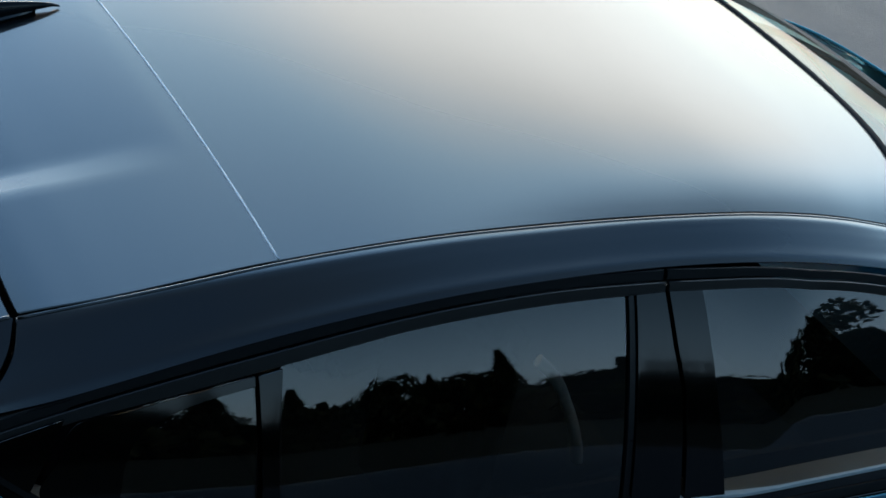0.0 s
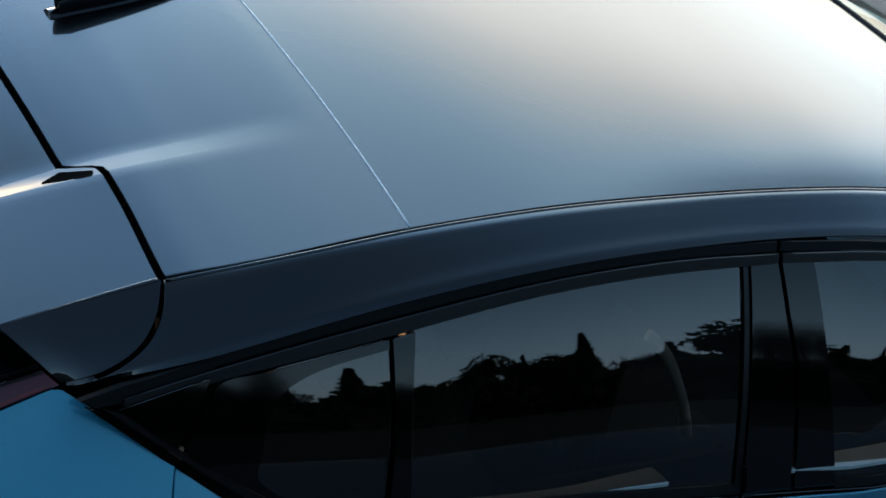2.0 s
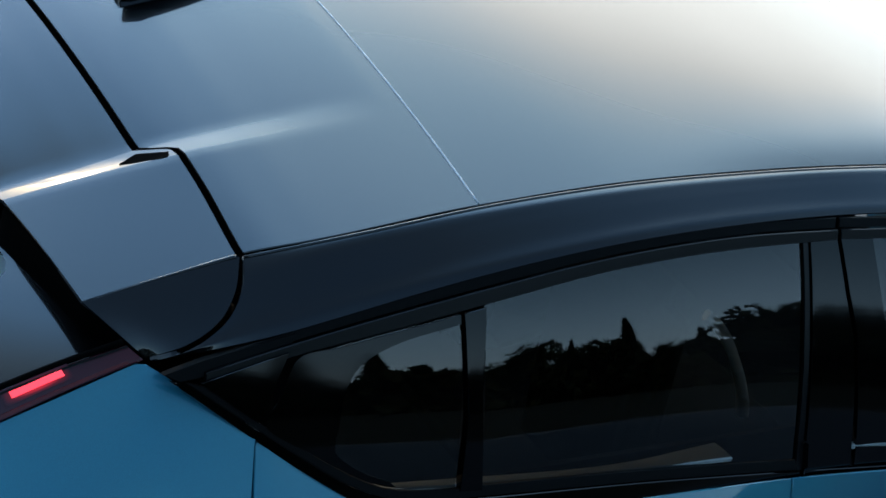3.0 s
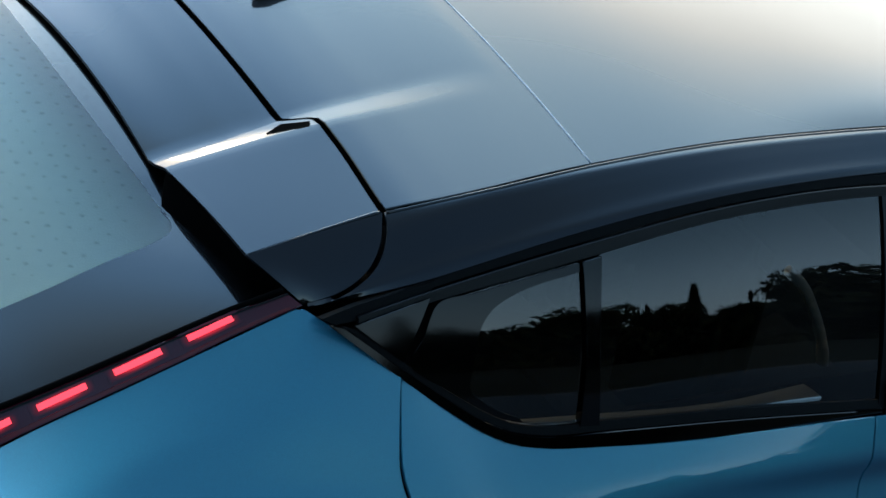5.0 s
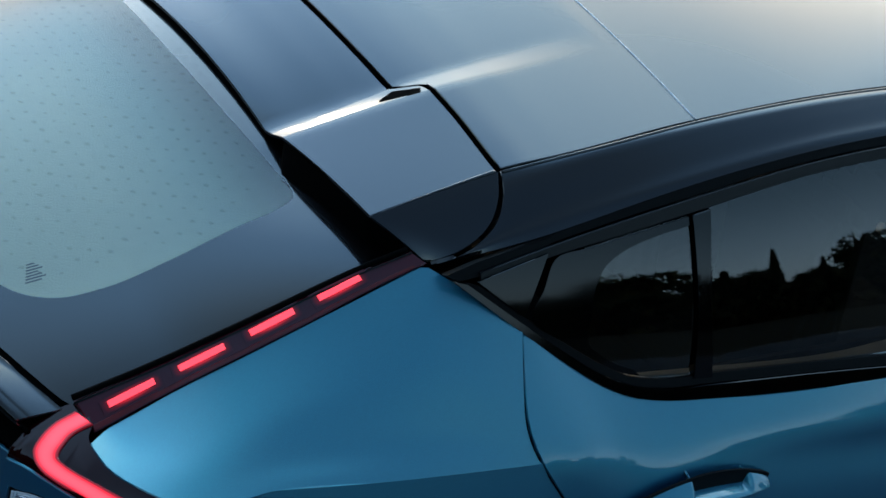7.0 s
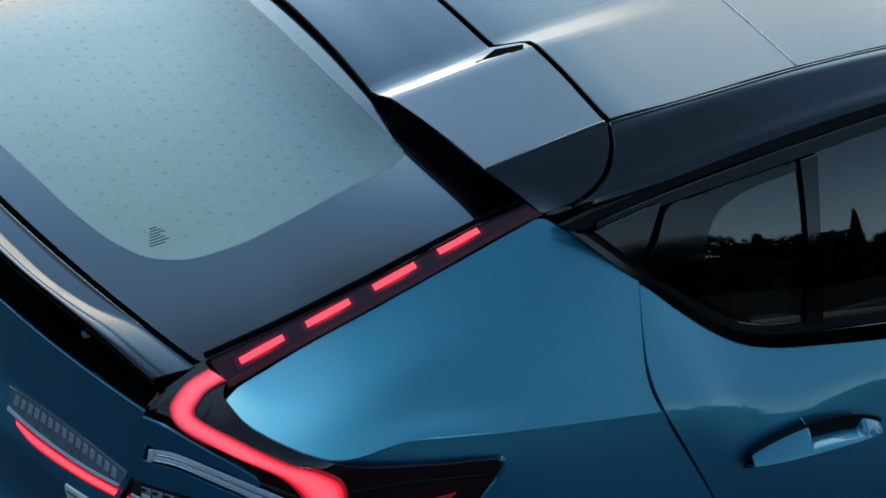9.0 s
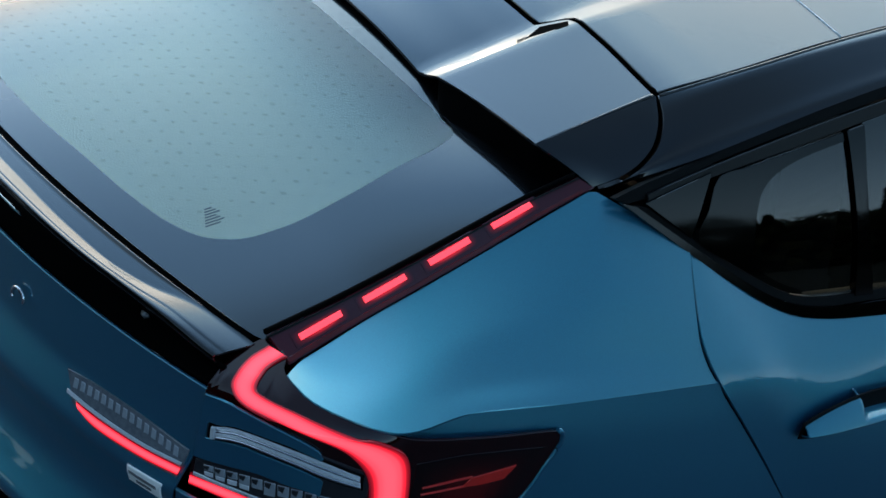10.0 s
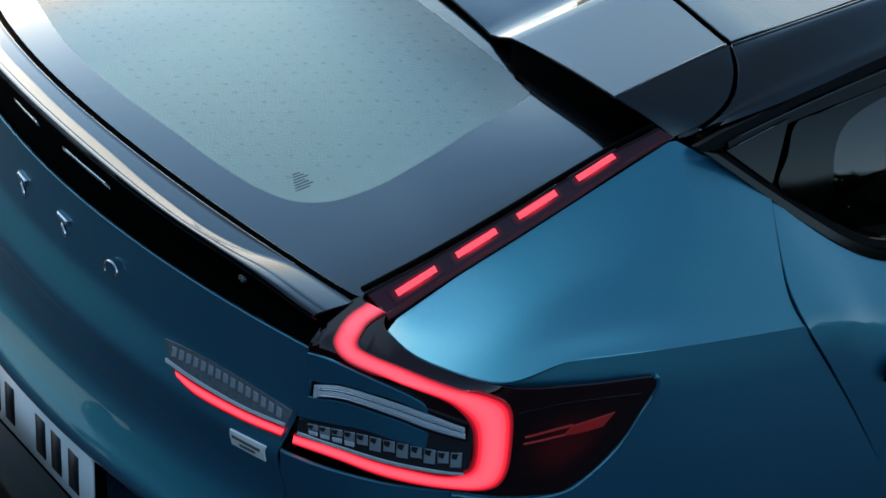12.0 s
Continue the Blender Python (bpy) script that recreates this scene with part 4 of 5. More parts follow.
GUIDE = inset_ramp(material("red_light_guide_core", (0.20, 0.004, 0.008), 0.25, coat=0.4, glow=0.30, glow_color=(1.0, 0.05, 0.08)), "Emission Color", [(0.0, (0.05, 0.001, 0.003)), (0.20, (0.16, 0.003, 0.008)), (0.45, (0.62, 0.012, 0.028)), (0.72, (1.0, 0.045, 0.075)), (1.0, (1.0, 0.060, 0.095))])
# Red glow of the lens side, put in base colour and fading outwards
PAINTEDGLOW = inset_ramp(material("red_lens_painted_glow", (0.05, 0.002, 0.002), 0.10), "Base Color", [(0.0, (0.0055, 0.0005, 0.0007)), (0.35, (0.018, 0.0008, 0.001)), (1.0, (0.085, 0.003, 0.003))])
for ob in lamp_piece("light_guide", guide_l - 0.10 * across, guide_r + 0.10 * across, GUIDE, lamp, 0.0066, 0.004, 180, 15, "glowing red light bracket"):
    rim_fade(ob, 15, 180)
lamp_piece("painted_insert", [(0.004, 1.033), (0.05, 1.038), (0.096, 1.038), (0.194, 1.032), (0.250, 1.020), (0.266, 1.008)], [(0.004, 0.993), (0.05, 0.999), (0.092, 1.010), (0.189, 1.016), (0.245, 1.009), (0.264, 1.004)], BLUE, lamp, 0.008, 0.004, label="blue painted lamp insert")
lamp_piece("painted_insert", [(0.004, 0.967), (0.034, 0.969), (0.109, 0.984), (0.206, 0.985), (0.262, 0.976), (0.276, 0.970)], [(0.004, 0.930), (0.034, 0.934), (0.145, 0.953), (0.220, 0.953), (0.262, 0.950), (0.276, 0.946)], BLUE, lamp, 0.008, 0.004, label="blue painted lamp insert")
lamp_piece("painted_insert", [(0.004, 0.994), (0.012, 0.994), (0.022, 0.995)], [(0.004, 0.966), (0.012, 0.967), (0.022, 0.968)], BLUE, lamp, 0.008, 0.004, 10)
lamp_piece("lamp_recess", [(0.022, 0.996), (0.092, 1.011), (0.189, 1.017), (0.265, 1.010), (0.365, 0.990)], [(0.022, 0.966), (0.109, 0.983), (0.206, 0.984), (0.277, 0.940), (0.375, 0.912)], LAMPDARK, lamp, 0.005, 0.002)
lamp_piece("reversing_light_frame", [(0.026, 0.9945), (0.092, 1.0100), (0.189, 1.0155), (0.265, 1.0075), (0.352, 0.989)], [(0.027, 0.9690), (0.109, 0.9855), (0.206, 0.9865), (0.277, 0.9750), (0.356, 0.963)], GLOSS, lamp, 0.0062, 0.002, 60, 5, "dark frame of the reversing light")
rib_a = np.array([(0.034, 0.9905), (0.092, 1.0065), (0.189, 1.0115), (0.265, 1.0035), (0.344, 0.986)])
rib_b = np.array([(0.036, 0.9725), (0.109, 0.9890), (0.206, 0.9900), (0.277, 0.9785), (0.350, 0.967)])
for k in range(6):
    lo, hi = 0.03 + 0.16 * k, 0.13 + 0.16 * k
    lamp_piece("reversing_light_rib", rib_a + (rib_b - rib_a) * lo, rib_a + (rib_b - rib_a) * hi, (PALECELL, LAMPSILVER, CHROME)[k % 3], lamp, 0.0078 + 0.0004 * k, 0.002, 60, 3, "silver reversing light rib")
lamp_piece("reversing_light_end", [(0.034, 0.9905), (0.043, 0.993)], [(0.036, 0.9725), (0.045, 0.975)], PALECELL, lamp, 0.0105, 0.003, 6, 4)
lamp_piece("clear_lens", [(0.010, 0.925), (0.145, 0.949), (0.251, 0.949), (0.362, 0.932)], [(0.010, 0.899), (0.130, 0.909), (0.235, 0.911), (0.366, 0.906)], LAMPDARK, lamp, 0.0055, 0.002)
row = lambda u, v: (0.030 + 0.325 * u, (0.926 + 0.026 * math.sin(math.pi * min(1, u * 1.15) * 0.72)) * (1 - v) + (0.902 + 0.010 * math.sin(math.pi * u)) * v)
for k in range(12):
    u0, u1 = (k + 0.08) / 12, (k + 0.84) / 12
    deep = 0.50 + 0.12 * (k % 2) - (0.10 if k < 4 else 0)
    lamp_piece("reflector_cell", [row(u0, 0.10), row(u1, 0.08)], [row(u0 + 0.012, deep), row(u1 + 0.012, deep - 0.03)], PALECELL2, lamp, 0.008, 0.003, 5, 3)
    um = (u0 + u1) / 2
    lamp_piece("reflector_pip", [row(um - 0.026, 0.09), row(um + 0.008, 0.08)], [row(um - 0.024, 0.24), row(um + 0.004, 0.30)], LAMPDARK, lamp, 0.0092, 0.001, 4, 3)
    if k < 4:
        lamp_piece("reflector_step", [row(u0 + 0.016, 0.52), row(u1 + 0.010, 0.50)], [row(u0 + 0.022, 0.70), row(u1 + 0.014, 0.68)], PALECELL, lamp, 0.0086, 0.002, 4, 3)
lamp_piece("clear_lens_edge", [(0.012, 0.904), (0.130, 0.914), (0.235, 0.916), (0.362, 0.909)], [(0.012, 0.900), (0.130, 0.910), (0.235, 0.912), (0.364, 0.906)], LAMPSILVER, lamp, 0.008, 0.002, 40, 3)
lamp_piece("side_reflector", [(0.600, 0.9655), (0.65, 0.969), (0.708, 0.973)], [(0.585, 0.952), (0.63, 0.951), (0.684, 0.953)], REDREFLECT, lamp, 0.0055, 0.002, 12, 3, "red side reflector")
for ob in lamp_piece("side_glow", [(0.462, 1.004), (0.56, 1.008), (0.66, 1.004), (0.775, 0.995)], [(0.462, 0.872), (0.55, 0.864), (0.62, 0.868), (0.72, 0.910)], PAINTEDGLOW, lamp, 0.0034, 0.0008, 30, 17, "dim red glow painted on the side of the lens"):
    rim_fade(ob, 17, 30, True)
lamp_piece("side_reflector_edge", [(0.487, 0.9615), (0.55, 0.9655), (0.600, 0.968)], [(0.487, 0.960), (0.55, 0.9635), (0.600, 0.9655)], REDREFLECT, lamp, 0.0055, 0.002, 12, 3)
lamp_piece("side_reflector_edge", [(0.487, 0.9500), (0.54, 0.9515), (0.590, 0.953)], [(0.487, 0.9485), (0.54, 0.9498), (0.590, 0.951)], REDREFLECT, lamp, 0.0055, 0.002, 12, 3)
# painted flange round the tail of the lens
for side in (1, -1):
    flange = [tuple(np.array(lamp_pt(u, z, 0.001)) * (1, side, 1)) for u, z in ((0.800, 1.0205), (0.815, 1.014), (0.818, 1.000), (0.790, 0.955), (0.755, 0.905), (0.700, 0.868), (0.645, 0.845), (0.557, 0.842), (0.454, 0.854), (0.349, 0.868))]
    part("lens_flange", tube(flange, 0.0042, 8, 70), BLUE, lamp[side], "blue painted edge round the lens")
# column of dashes up the tail
HALO = inset_ramp(material("lit_red_lens", (0.05, 0.004, 0.008), 0.08, glow=0.30), "Emission Color", [(0.0, (0.0, 0.0, 0.0)), (0.35, (0.03, 0.0006, 0.001)), (0.7, (0.20, 0.004, 0.008)), (1.0, (0.40, 0.010, 0.018))])
strip_top = [(0.195, -0.634, 1.105), (0.31, -0.622, 1.142), (0.43, -0.612, 1.187), (0.53, -0.604, 1.226), (0.62, -0.599, 1.259), (0.70, -0.600, 1.284)]
strip_low = [(0.212, -0.672, 1.080), (0.33, -0.650, 1.112), (0.45, -0.641, 1.156), (0.55, -0.634, 1.194), (0.64, -0.631, 1.235), (0.722, -0.634, 1.275)]
dash_top = list(strip_top)
strip_top = [tuple(np.array(a) * (1 - k) + np.array(b) * k) for a, b, k in zip(strip_top, strip_low, (0.0, 0.14, 0.24, 0.30, 0.34, 0.34))]
column = {}
for side in (1, -1):
    m = (lambda p: np.array(p)) if side > 0 else flip
    column[side] = part("lamp_column", sheet(m(loft([strip_top, strip_low], 6, 40)), 0.006, (0, -side, 1)), COLUMNRED, lamp[side], "dark red lens column up the tail")
    part("column_seal", tube(m([(x - 0.002, y + 0.007, z + 0.0005) for x, y, z in strip_top]), 0.0045, 8, 40), MATT, column[side], "black seal along the column")
    A, B = spline(strip_top), spline(strip_low)
    g = np.array([[A(s)[0] * (1 - v) + B(s)[0] * v + np.array((-0.0004, -0.0006, 0.0018)) for s in np.linspace(0.0, 0.97, 40)] for v in (0.84, 0.92, 0.985)])
    part("column_edge", sheet(m(g), 0.002, (0, -side, 1), 0.0005), SIDEGLOW, column[side], "deep red lower edge")
    A = spline(dash_top)
    for s0, s1 in ((0.072, 0.205), (0.280, 0.412), (0.492, 0.625), (0.705, 0.835)):
        g = np.array([[A(s - 0.012 * v)[0] * (1 - v) + B(s - 0.012 * v)[0] * v + np.array((-0.0006, -0.001, 0.0028)) for s in np.linspace(s0, s1, 8)] for v in np.linspace(0.43, 0.60, 4)])
        part("light_dash", sheet(m(g), 0.003, (0, -side, 1), 0.0008), REDGLOW, column[side], "glowing red dash")
        halo = np.array([[A(s - 0.012 * v)[0] * (1 - v) + B(s - 0.012 * v)[0] * v + np.array((-0.0001, -0.0002, 0.0005)) for s in np.linspace(s0 - 0.022, s1 + 0.022, 14)] for v in np.linspace(0.28, 0.76, 9)])
        rim_fade(part("dash_surround", sheet(m(halo), 0.0004, (0, -side, 1), 0.0002), HALO, column[side], "deep red lit edge round the dash"), 9, 14, True)

# ---- light bar, badge, marks and number plate on the tailgate ----
def lid_pt(y, z, out=0.0):
    return (float(lid_bow(y)) + float(lid_wave(z)) - out, y, z)


def lid_piece(name, left, right, mat, parent, out, thick=0.003, n=40, rows=4, label="", both=True, fade=False):
    for side in (1, -1) if both else (1,):
        g = ribbon(left, right, lambda y, z: lid_pt(y, z, out), n, rows)
        ob = part(name, sheet(g * np.array([1, side, 1]), thick, (-1, 0, 0), 0.001), mat, parent, label)
        if fade:
            rim_fade(ob, rows, n)


bar = part("light_bar", box(0.10, 0.12, -0.60, 0.60, 0.89, 0.92), LAMPDARK, tailgate, "slim light bar with red lower edge")
lid_piece("bar_lens", [(-0.402, 0.923), (-0.463, 0.931), (-0.547, 0.934), (-0.634, 0.930)], [(-0.436, 0.889), (-0.490, 0.878), (-0.575, 0.882), (-0.636, 0.889)], BARGLASS, bar, 0.004)
lid_piece("bar_red", [(-0.444, 0.8950), (-0.492, 0.8950), (-0.573, 0.8990), (-0.6375, 0.9060)], [(-0.452, 0.8880), (-0.496, 0.8815), (-0.577, 0.8860), (-0.6375, 0.8935)], GUIDE, bar, 0.007, rows=11, fade=True, label="red lower edge")
lid_piece("bar_line", [(-0.420, 0.9010), (-0.486, 0.9000), (-0.568, 0.9030), (-0.634, 0.9105)], [(-0.422, 0.8972), (-0.487, 0.8965), (-0.569, 0.9000), (-0.634, 0.9075)], PALECELL, bar, 0.007)
for k in range(15):
    y0 = -0.420 - 0.205 * (k + 0.15) / 15
    y1 = -0.420 - 0.205 * (k + 0.62) / 15
    top_z = lambda y: float(profile([-0.634, -0.547, -0.463, -0.402], [0.926, 0.930, 0.926, 0.918])(y))
    lid_piece("reflector_cell", [(y0, top_z(y0) - 0.001), (y1, top_z(y1) - 0.001)], [(y0 - 0.004, top_z(y0) - 0.013), (y1 - 0.004, top_z(y1) - 0.012)], PALECELL2, bar, 0.006, 0.002, 4, 3)
badge = part("badge", sheet(ribbon([(-0.562, 0.862), (-0.592, 0.8645), (-0.622, 0.867)], [(-0.558, 0.832), (-0.588, 0.8345), (-0.618, 0.837)], lambda y, z: lid_pt(y, z, 0.003), 12, 6), 0.003, (-1, 0, 0), 0.001), BADGE, tailgate, "small silver model badge")
for z0, ya, yb in ((0.855, 0.566, 0.615), (0.844, 0.577, 0.604)):
    part("badge_bar", sheet(ribbon([(-ya, z0), (-yb, z0 + 0.0035)], [(-ya, z0 - 0.0045), (-yb, z0 - 0.001)], lambda y, z: lid_pt(y, z, 0.0045), 8, 3), 0.001, (-1, 0, 0), 0.0005), DULL, badge)
for y, ring in ((0.004, False), (-0.133, False), (-0.271, True)):
    if ring:
        mark = part("chrome_mark", tube([lid_pt(y + 0.015 * math.cos(a), 0.968 + 0.014 * math.sin(a), 0.007) for a in np.linspace(-0.6, 3.4, 14)], 0.0030, 8, 30), CHROME, tailgate, "small chrome arc on the tailgate")
    else:
        mark = part("chrome_mark", sheet(ribbon([(y + 0.018, 0.986), (y - 0.012, 0.984)], [(y + 0.016, 0.980), (y - 0.012, 0.978)], lambda a, z: lid_pt(a, z, 0.006), 8, 3), 0.005, (-1, 0, 0), 0.002), CHROME, tailgate, "small chrome mark on the tailgate")
        part("chrome_stroke", sheet(ribbon([(y + 0.002, 0.974), (y - 0.010, 0.966)], [(y + 0.000, 0.968), (y - 0.012, 0.956)], lambda a, z: lid_pt(a, z, 0.006), 5, 4), 0.005, (-1, 0, 0), 0.002), CHROME, mark)
for y0, y1 in ((0.062, -0.030), (-0.108, -0.235)):
    part("bright_strip", sheet(np.array([[band_pt(y, 0.40 + 0.05 * v, 0.002) for y in np.linspace(y0, y1, 12)] for v in (0, 0.5, 1)]), 0.003, (-1, 0, 0), 0.001), CHROME, tailgate, "thin bright strip under the lip")
cy = -0.505
cx, _, cz = band_pt(cy, 0.35)
part("catch", box(cx - 0.006, cx + 0.004, cy - 0.006, cy + 0.006, cz - 0.004, cz + 0.004, 0.0015), DULL, tailgate)

plate = part("number_plate", box(-0.003, 0.003, -0.26, 0.26, -0.055, 0.055, 0.0015), WHITE, tailgate, "white number plate with dark bars")
plate.matrix_world = pose(0.000, -0.040, 0.548, -7, -3, 0)
for y, w in ((0.115, 0.019), (0.055, 0.019), (-0.070, 0.019), (-0.130, 0.019), (-0.195, 0.019)):
    part("plate_bar", box(-0.0045, -0.0025, y - w, y + w, -0.036, 0.036, 0.001), INK, plate, "dark bar")
part("plate_frame", box(0.004, 0.012, -0.285, 0.285, -0.075, 0.062, 0.003), MATT, plate, "black plate frame")

# ---- door handles ----
def grip(u, v, grow=0.0, lift=0.0):
    """A point of the pull handle: u along it, v from its foot to its top."""
    half = 0.005 + grow + 0.027 * math.sin(math.pi * min(1.0, u * 0.96 + 0.02)) ** 0.6
    mid = 0.928 + 0.012 * math.sin(math.pi * u) + 0.002 * u
    ridge = max(0.0, 1 - abs(v + 0.15) / (1.15 if v > -0.15 else 0.85))
    out = 0.8955 + lift + 0.034 * ridge**0.7 * math.sin(math.pi * (0.06 + 0.88 * u)) ** 0.45
    hollow = float(smooth(u, 0.37, 0.43)) * (1 - float(smooth(u, 0.77, 0.83))) * float(smooth(v, 0.05, 0.22))
    return (1.083 + 0.317 * u, out - 0.06 * hollow, mid + half * v)


for side in (1, -1):
    handle = part("door_handle", sheet(np.array([[(p[0], -side * p[1], p[2]) for p in (grip(u, v) for v in np.linspace(-1, 1, 25))] for u in np.linspace(0, 1, 60)]), 0.003, (0, -side, 0.2)), BLUE, rear_door[side], "blue pull handle over a dark recess")
    part("handle_gap", sheet(np.array([[(p[0] + 0.012 * (u - 0.5) * 0.6, -side * 0.8962, p[2]) for p in (grip(u, v, 0.0045) for v in np.linspace(-1, 1, 5))] for u in np.linspace(0, 1, 30)]), 0.003, (0, -side, 0)), RUBBER, handle)

# ---- front, glasshouse ends, underside: plain forms that close the car ----
ws = np.array([[(2.99 - 0.12 * f * f + 0.86 * u, f * (0.56 + 0.10 * u), float(roof_z(2.965 - 0.12 * f * f, f * 0.55)) - 0.006 - 0.09 * u - 0.13 * u * u - 0.03 * u * f * f) for u in np.linspace(0, 1, 14)] for f in np.linspace(-1, 1, 31)])
part("windscreen", sheet(ws, 0.0, (1, 0, 1)), SCREENGLASS, car, "raked windscreen").visible_shadow = False
part("header_seal", tube([(2.978 - 0.12 * f * f, f * 0.565, float(roof_z(2.965 - 0.12 * f * f, f * 0.55)) - 0.008) for f in np.linspace(-1, 1, 21)], 0.013, 8, 50), RUBBER, car, "black seal above the windscreen")
cowl = np.array([[(3.86 - 0.10 * f * f + 0.13 * u, f * 0.70, 1.300 - 0.05 * f * f - 0.03 * u) for u in np.linspace(0, 1, 4)] for f in np.linspace(-1, 1, 21)])
part("cowl", sheet(cowl, 0.006, (0, 0, 1)), MATT, car, "black cowl below the windscreen")
hood = np.array([[(3.98 - 0.10 * f * f * (1 - u) + 0.60 * u, f * (0.80 - 0.10 * u * u), 1.318 - 0.16 * u - 0.14 * u**3 - 0.05 * f * f - 0.06 * f**6) for u in np.linspace(0, 1, 20)] for f in np.linspace(-1, 1, 41)])
part("bonnet", sheet(hood, 0.006, (0, 0, 1)), BLUE, car, "blue bonnet")
for side in (1, -1):
    fend = np.array([[(3.106 + 1.44 * u, -side * (0.905 - 0.16 * u**3), 1.04 - 0.62 * v - 0.12 * u * (1 - v)) for v in np.linspace(0, 1, 10)] for u in np.linspace(0, 1, 16)])
    part("front_wing", sheet(fend, 0.006, (0, -side, 0)), BLUE, car, "blue front wing")
    top = np.array([[(3.106 + 1.44 * u, -side * (0.905 - 0.16 * u**3 - (0.13 - 0.05 * u) * v), 1.04 - 0.12 * u + 0.02 * v) for v in np.linspace(0, 1, 5)] for u in np.linspace(0, 1, 16)])
    part("wing_top", sheet(top, 0.006, (0, 0, 1)), BLUE, car)
part("front_bumper", box(4.42, 4.60, -0.78, 0.78, 0.25, 0.98, 0.07), BLUE, car, "blue front bumper")
for side in (1, -1):
    g = np.array([[lamp_pt(0.008 + 0.55 * u, z, 0.0) for u in np.linspace(0, 1, 40)] for z in np.linspace(0.48, 0.873, 12)])
    for k, z in enumerate(np.linspace(0.48, 0.873, 12)):      # the corner takes up the wave of the tailgate beside it
        start = lamp_pt(0.008, z, 0.0)
        g[k, :, 0] += (float(lid_bow(0.636)) + float(lid_wave(z)) - start[0]) * (1 - smooth(np.linspace(0, 1, 40), 0.0, 0.45))
    part("rear_corner", sheet(g * np.array([1, side, 1]), 0.005, (-0.7, -side * 0.7, 0)), BLUE, car, "blue rear corner panel")
    seal = [[p + np.array((0, side * 0.0, 0)) for p in (np.array(q) * (1, side, 1) for q in strip_top)], [np.array((x + 0.004, side * (y + 0.014), float(glass_z(x + 0.004, y + 0.014)) - 0.006)) for x, y, z in strip_top]]
    part("screen_seal", sheet(loft([[tuple(p) for p in c] for c in seal], 4, 40), 0.004, (0, side, 0.5)), RUBBER, tailgate, "black seal beside the rear screen")
part("rear_bumper", box(-0.03, 0.40, -0.82, 0.82, 0.26, 0.50, 0.06), SATIN, car, "black rear bumper")
part("underbody", box(0.30, 4.30, -0.80, 0.80, 0.22, 0.45, 0.03), MATT, car, "black underbody")
for side in (1, -1):
    part("sill", box(1.15, 3.2, min(side * -0.90, side * -0.78), max(side * -0.90, side * -0.78), 0.22, 0.44, 0.02), SATIN, car, "black sill cladding")


def wheel(x, side):
    w = part("wheel", disc_mesh(x, side * -0.79, 0.355, 0.355, 0.235), TYRE, car, "black tyre on alloy rim")
    part("rim", disc_mesh(x, side * -0.80, 0.355, 0.255, 0.230), RIM, w)


def disc_mesh(x, y, z, r, width):
    bm = bmesh.new()
    bmesh.ops.create_cone(bm, cap_ends=True, segments=48, radius1=r, radius2=r, depth=width, matrix=Matrix.Translation((x, y, z)) @ Matrix.Rotation(math.pi / 2, 4, "X"))
    bmesh.ops.bevel(bm, geom=[e for e in bm.edges if len(e.link_faces) == 2 and any(len(f.verts) > 4 for f in e.link_faces)], offset=0.025, segments=3, affect="EDGES")
    for f in bm.faces:
        f.smooth = len(f.verts) == 4
    me = bpy.data.meshes.new("wheel")
    bm.to_mesh(me)
    bm.free()
    return me


for side in (1, -1):
    for x in (0.84, 3.54):
        wheel(x, side)

# ---- cabin ----
part("cabin_floor", box(0.35, 3.6, -0.74, 0.74, 0.45, 0.50), FABRIC, car, "dark cabin floor")
part("cargo_cover", sheet(np.array([[(x, y, float(glass_z(x, y)) - 0.075 - 0.03 * (0.7 - x)) for y in np.linspace(-0.52, 0.52, 15)] for x in np.linspace(0.10, 0.76, 10)]), 0.006), SHELF, car, "pale cargo cover under the rear screen")
for side in (1, -1):
    part("door_card", sheet(np.array([[(x, -side * (0.74 + 0.03 * v), 0.50 + 0.575 * (1 - v)) for v in np.linspace(0, 1, 4)] for x in np.linspace(0.95, 3.1, 6)]), 0.01, (0, side, 0)), FABRIC, car, "dark door card")
    for name, xs, width in (("rear", np.linspace(1.05, 1.815, 26), profile([1.0, 1.28, 1.63, 1.74, 1.83], [0.016, 0.018, 0.024, 0.036, 0.046])), ("front", np.linspace(2.10, 3.1, 12), profile([2.0, 2.6, 3.2], [0.040, 0.050, 0.050]))):
        ledge = np.array([[(x, side * (flank(x, 1.100)[1] + 0.010 + float(width(x)) * v), 1.101 - 0.006 * v * v) for v in np.linspace(0, 1, 6)] for x in xs])
        part("sill_trim", sheet(ledge, 0.008, (0, 0, 1)), PALE, car, "pale window-ledge trim")


def seat_back(x, y, w, tilt):
    """A padded seat back with head rest and a pale piped edge."""
    s = part("seat", box(-0.07, 0.07, -w / 2, w / 2, -0.35, 0.30, 0.055, 4), FABRIC, car, "charcoal seat with pale piping")
    s.matrix_world = pose(x, y, 0.86, 0, tilt, 0)
    part("head_rest", box(-0.055, 0.045, -0.13, 0.13, 0.33, 0.50, 0.045, 4), FABRIC, s)
    part("head_rest_post", tube([(0, -0.05, 0.28), (0, -0.05, 0.34)], 0.006), CHROME, s)
    if x < 2:
        part("piping", tube([(-0.03, -w / 2 + 0.03, 0.285), (-0.062, -w / 2 - 0.002, 0.22), (-0.068, -w / 2 - 0.006, 0.10), (-0.06, -w / 2 - 0.006, -0.05)], 0.011, 8, 24, 0.7), PIPING, s, "pale edge piping")
    part("cushion", box(0.02, 0.50, -w / 2, w / 2, -0.40, -0.27, 0.05, 4), FABRIC, s)
    return s


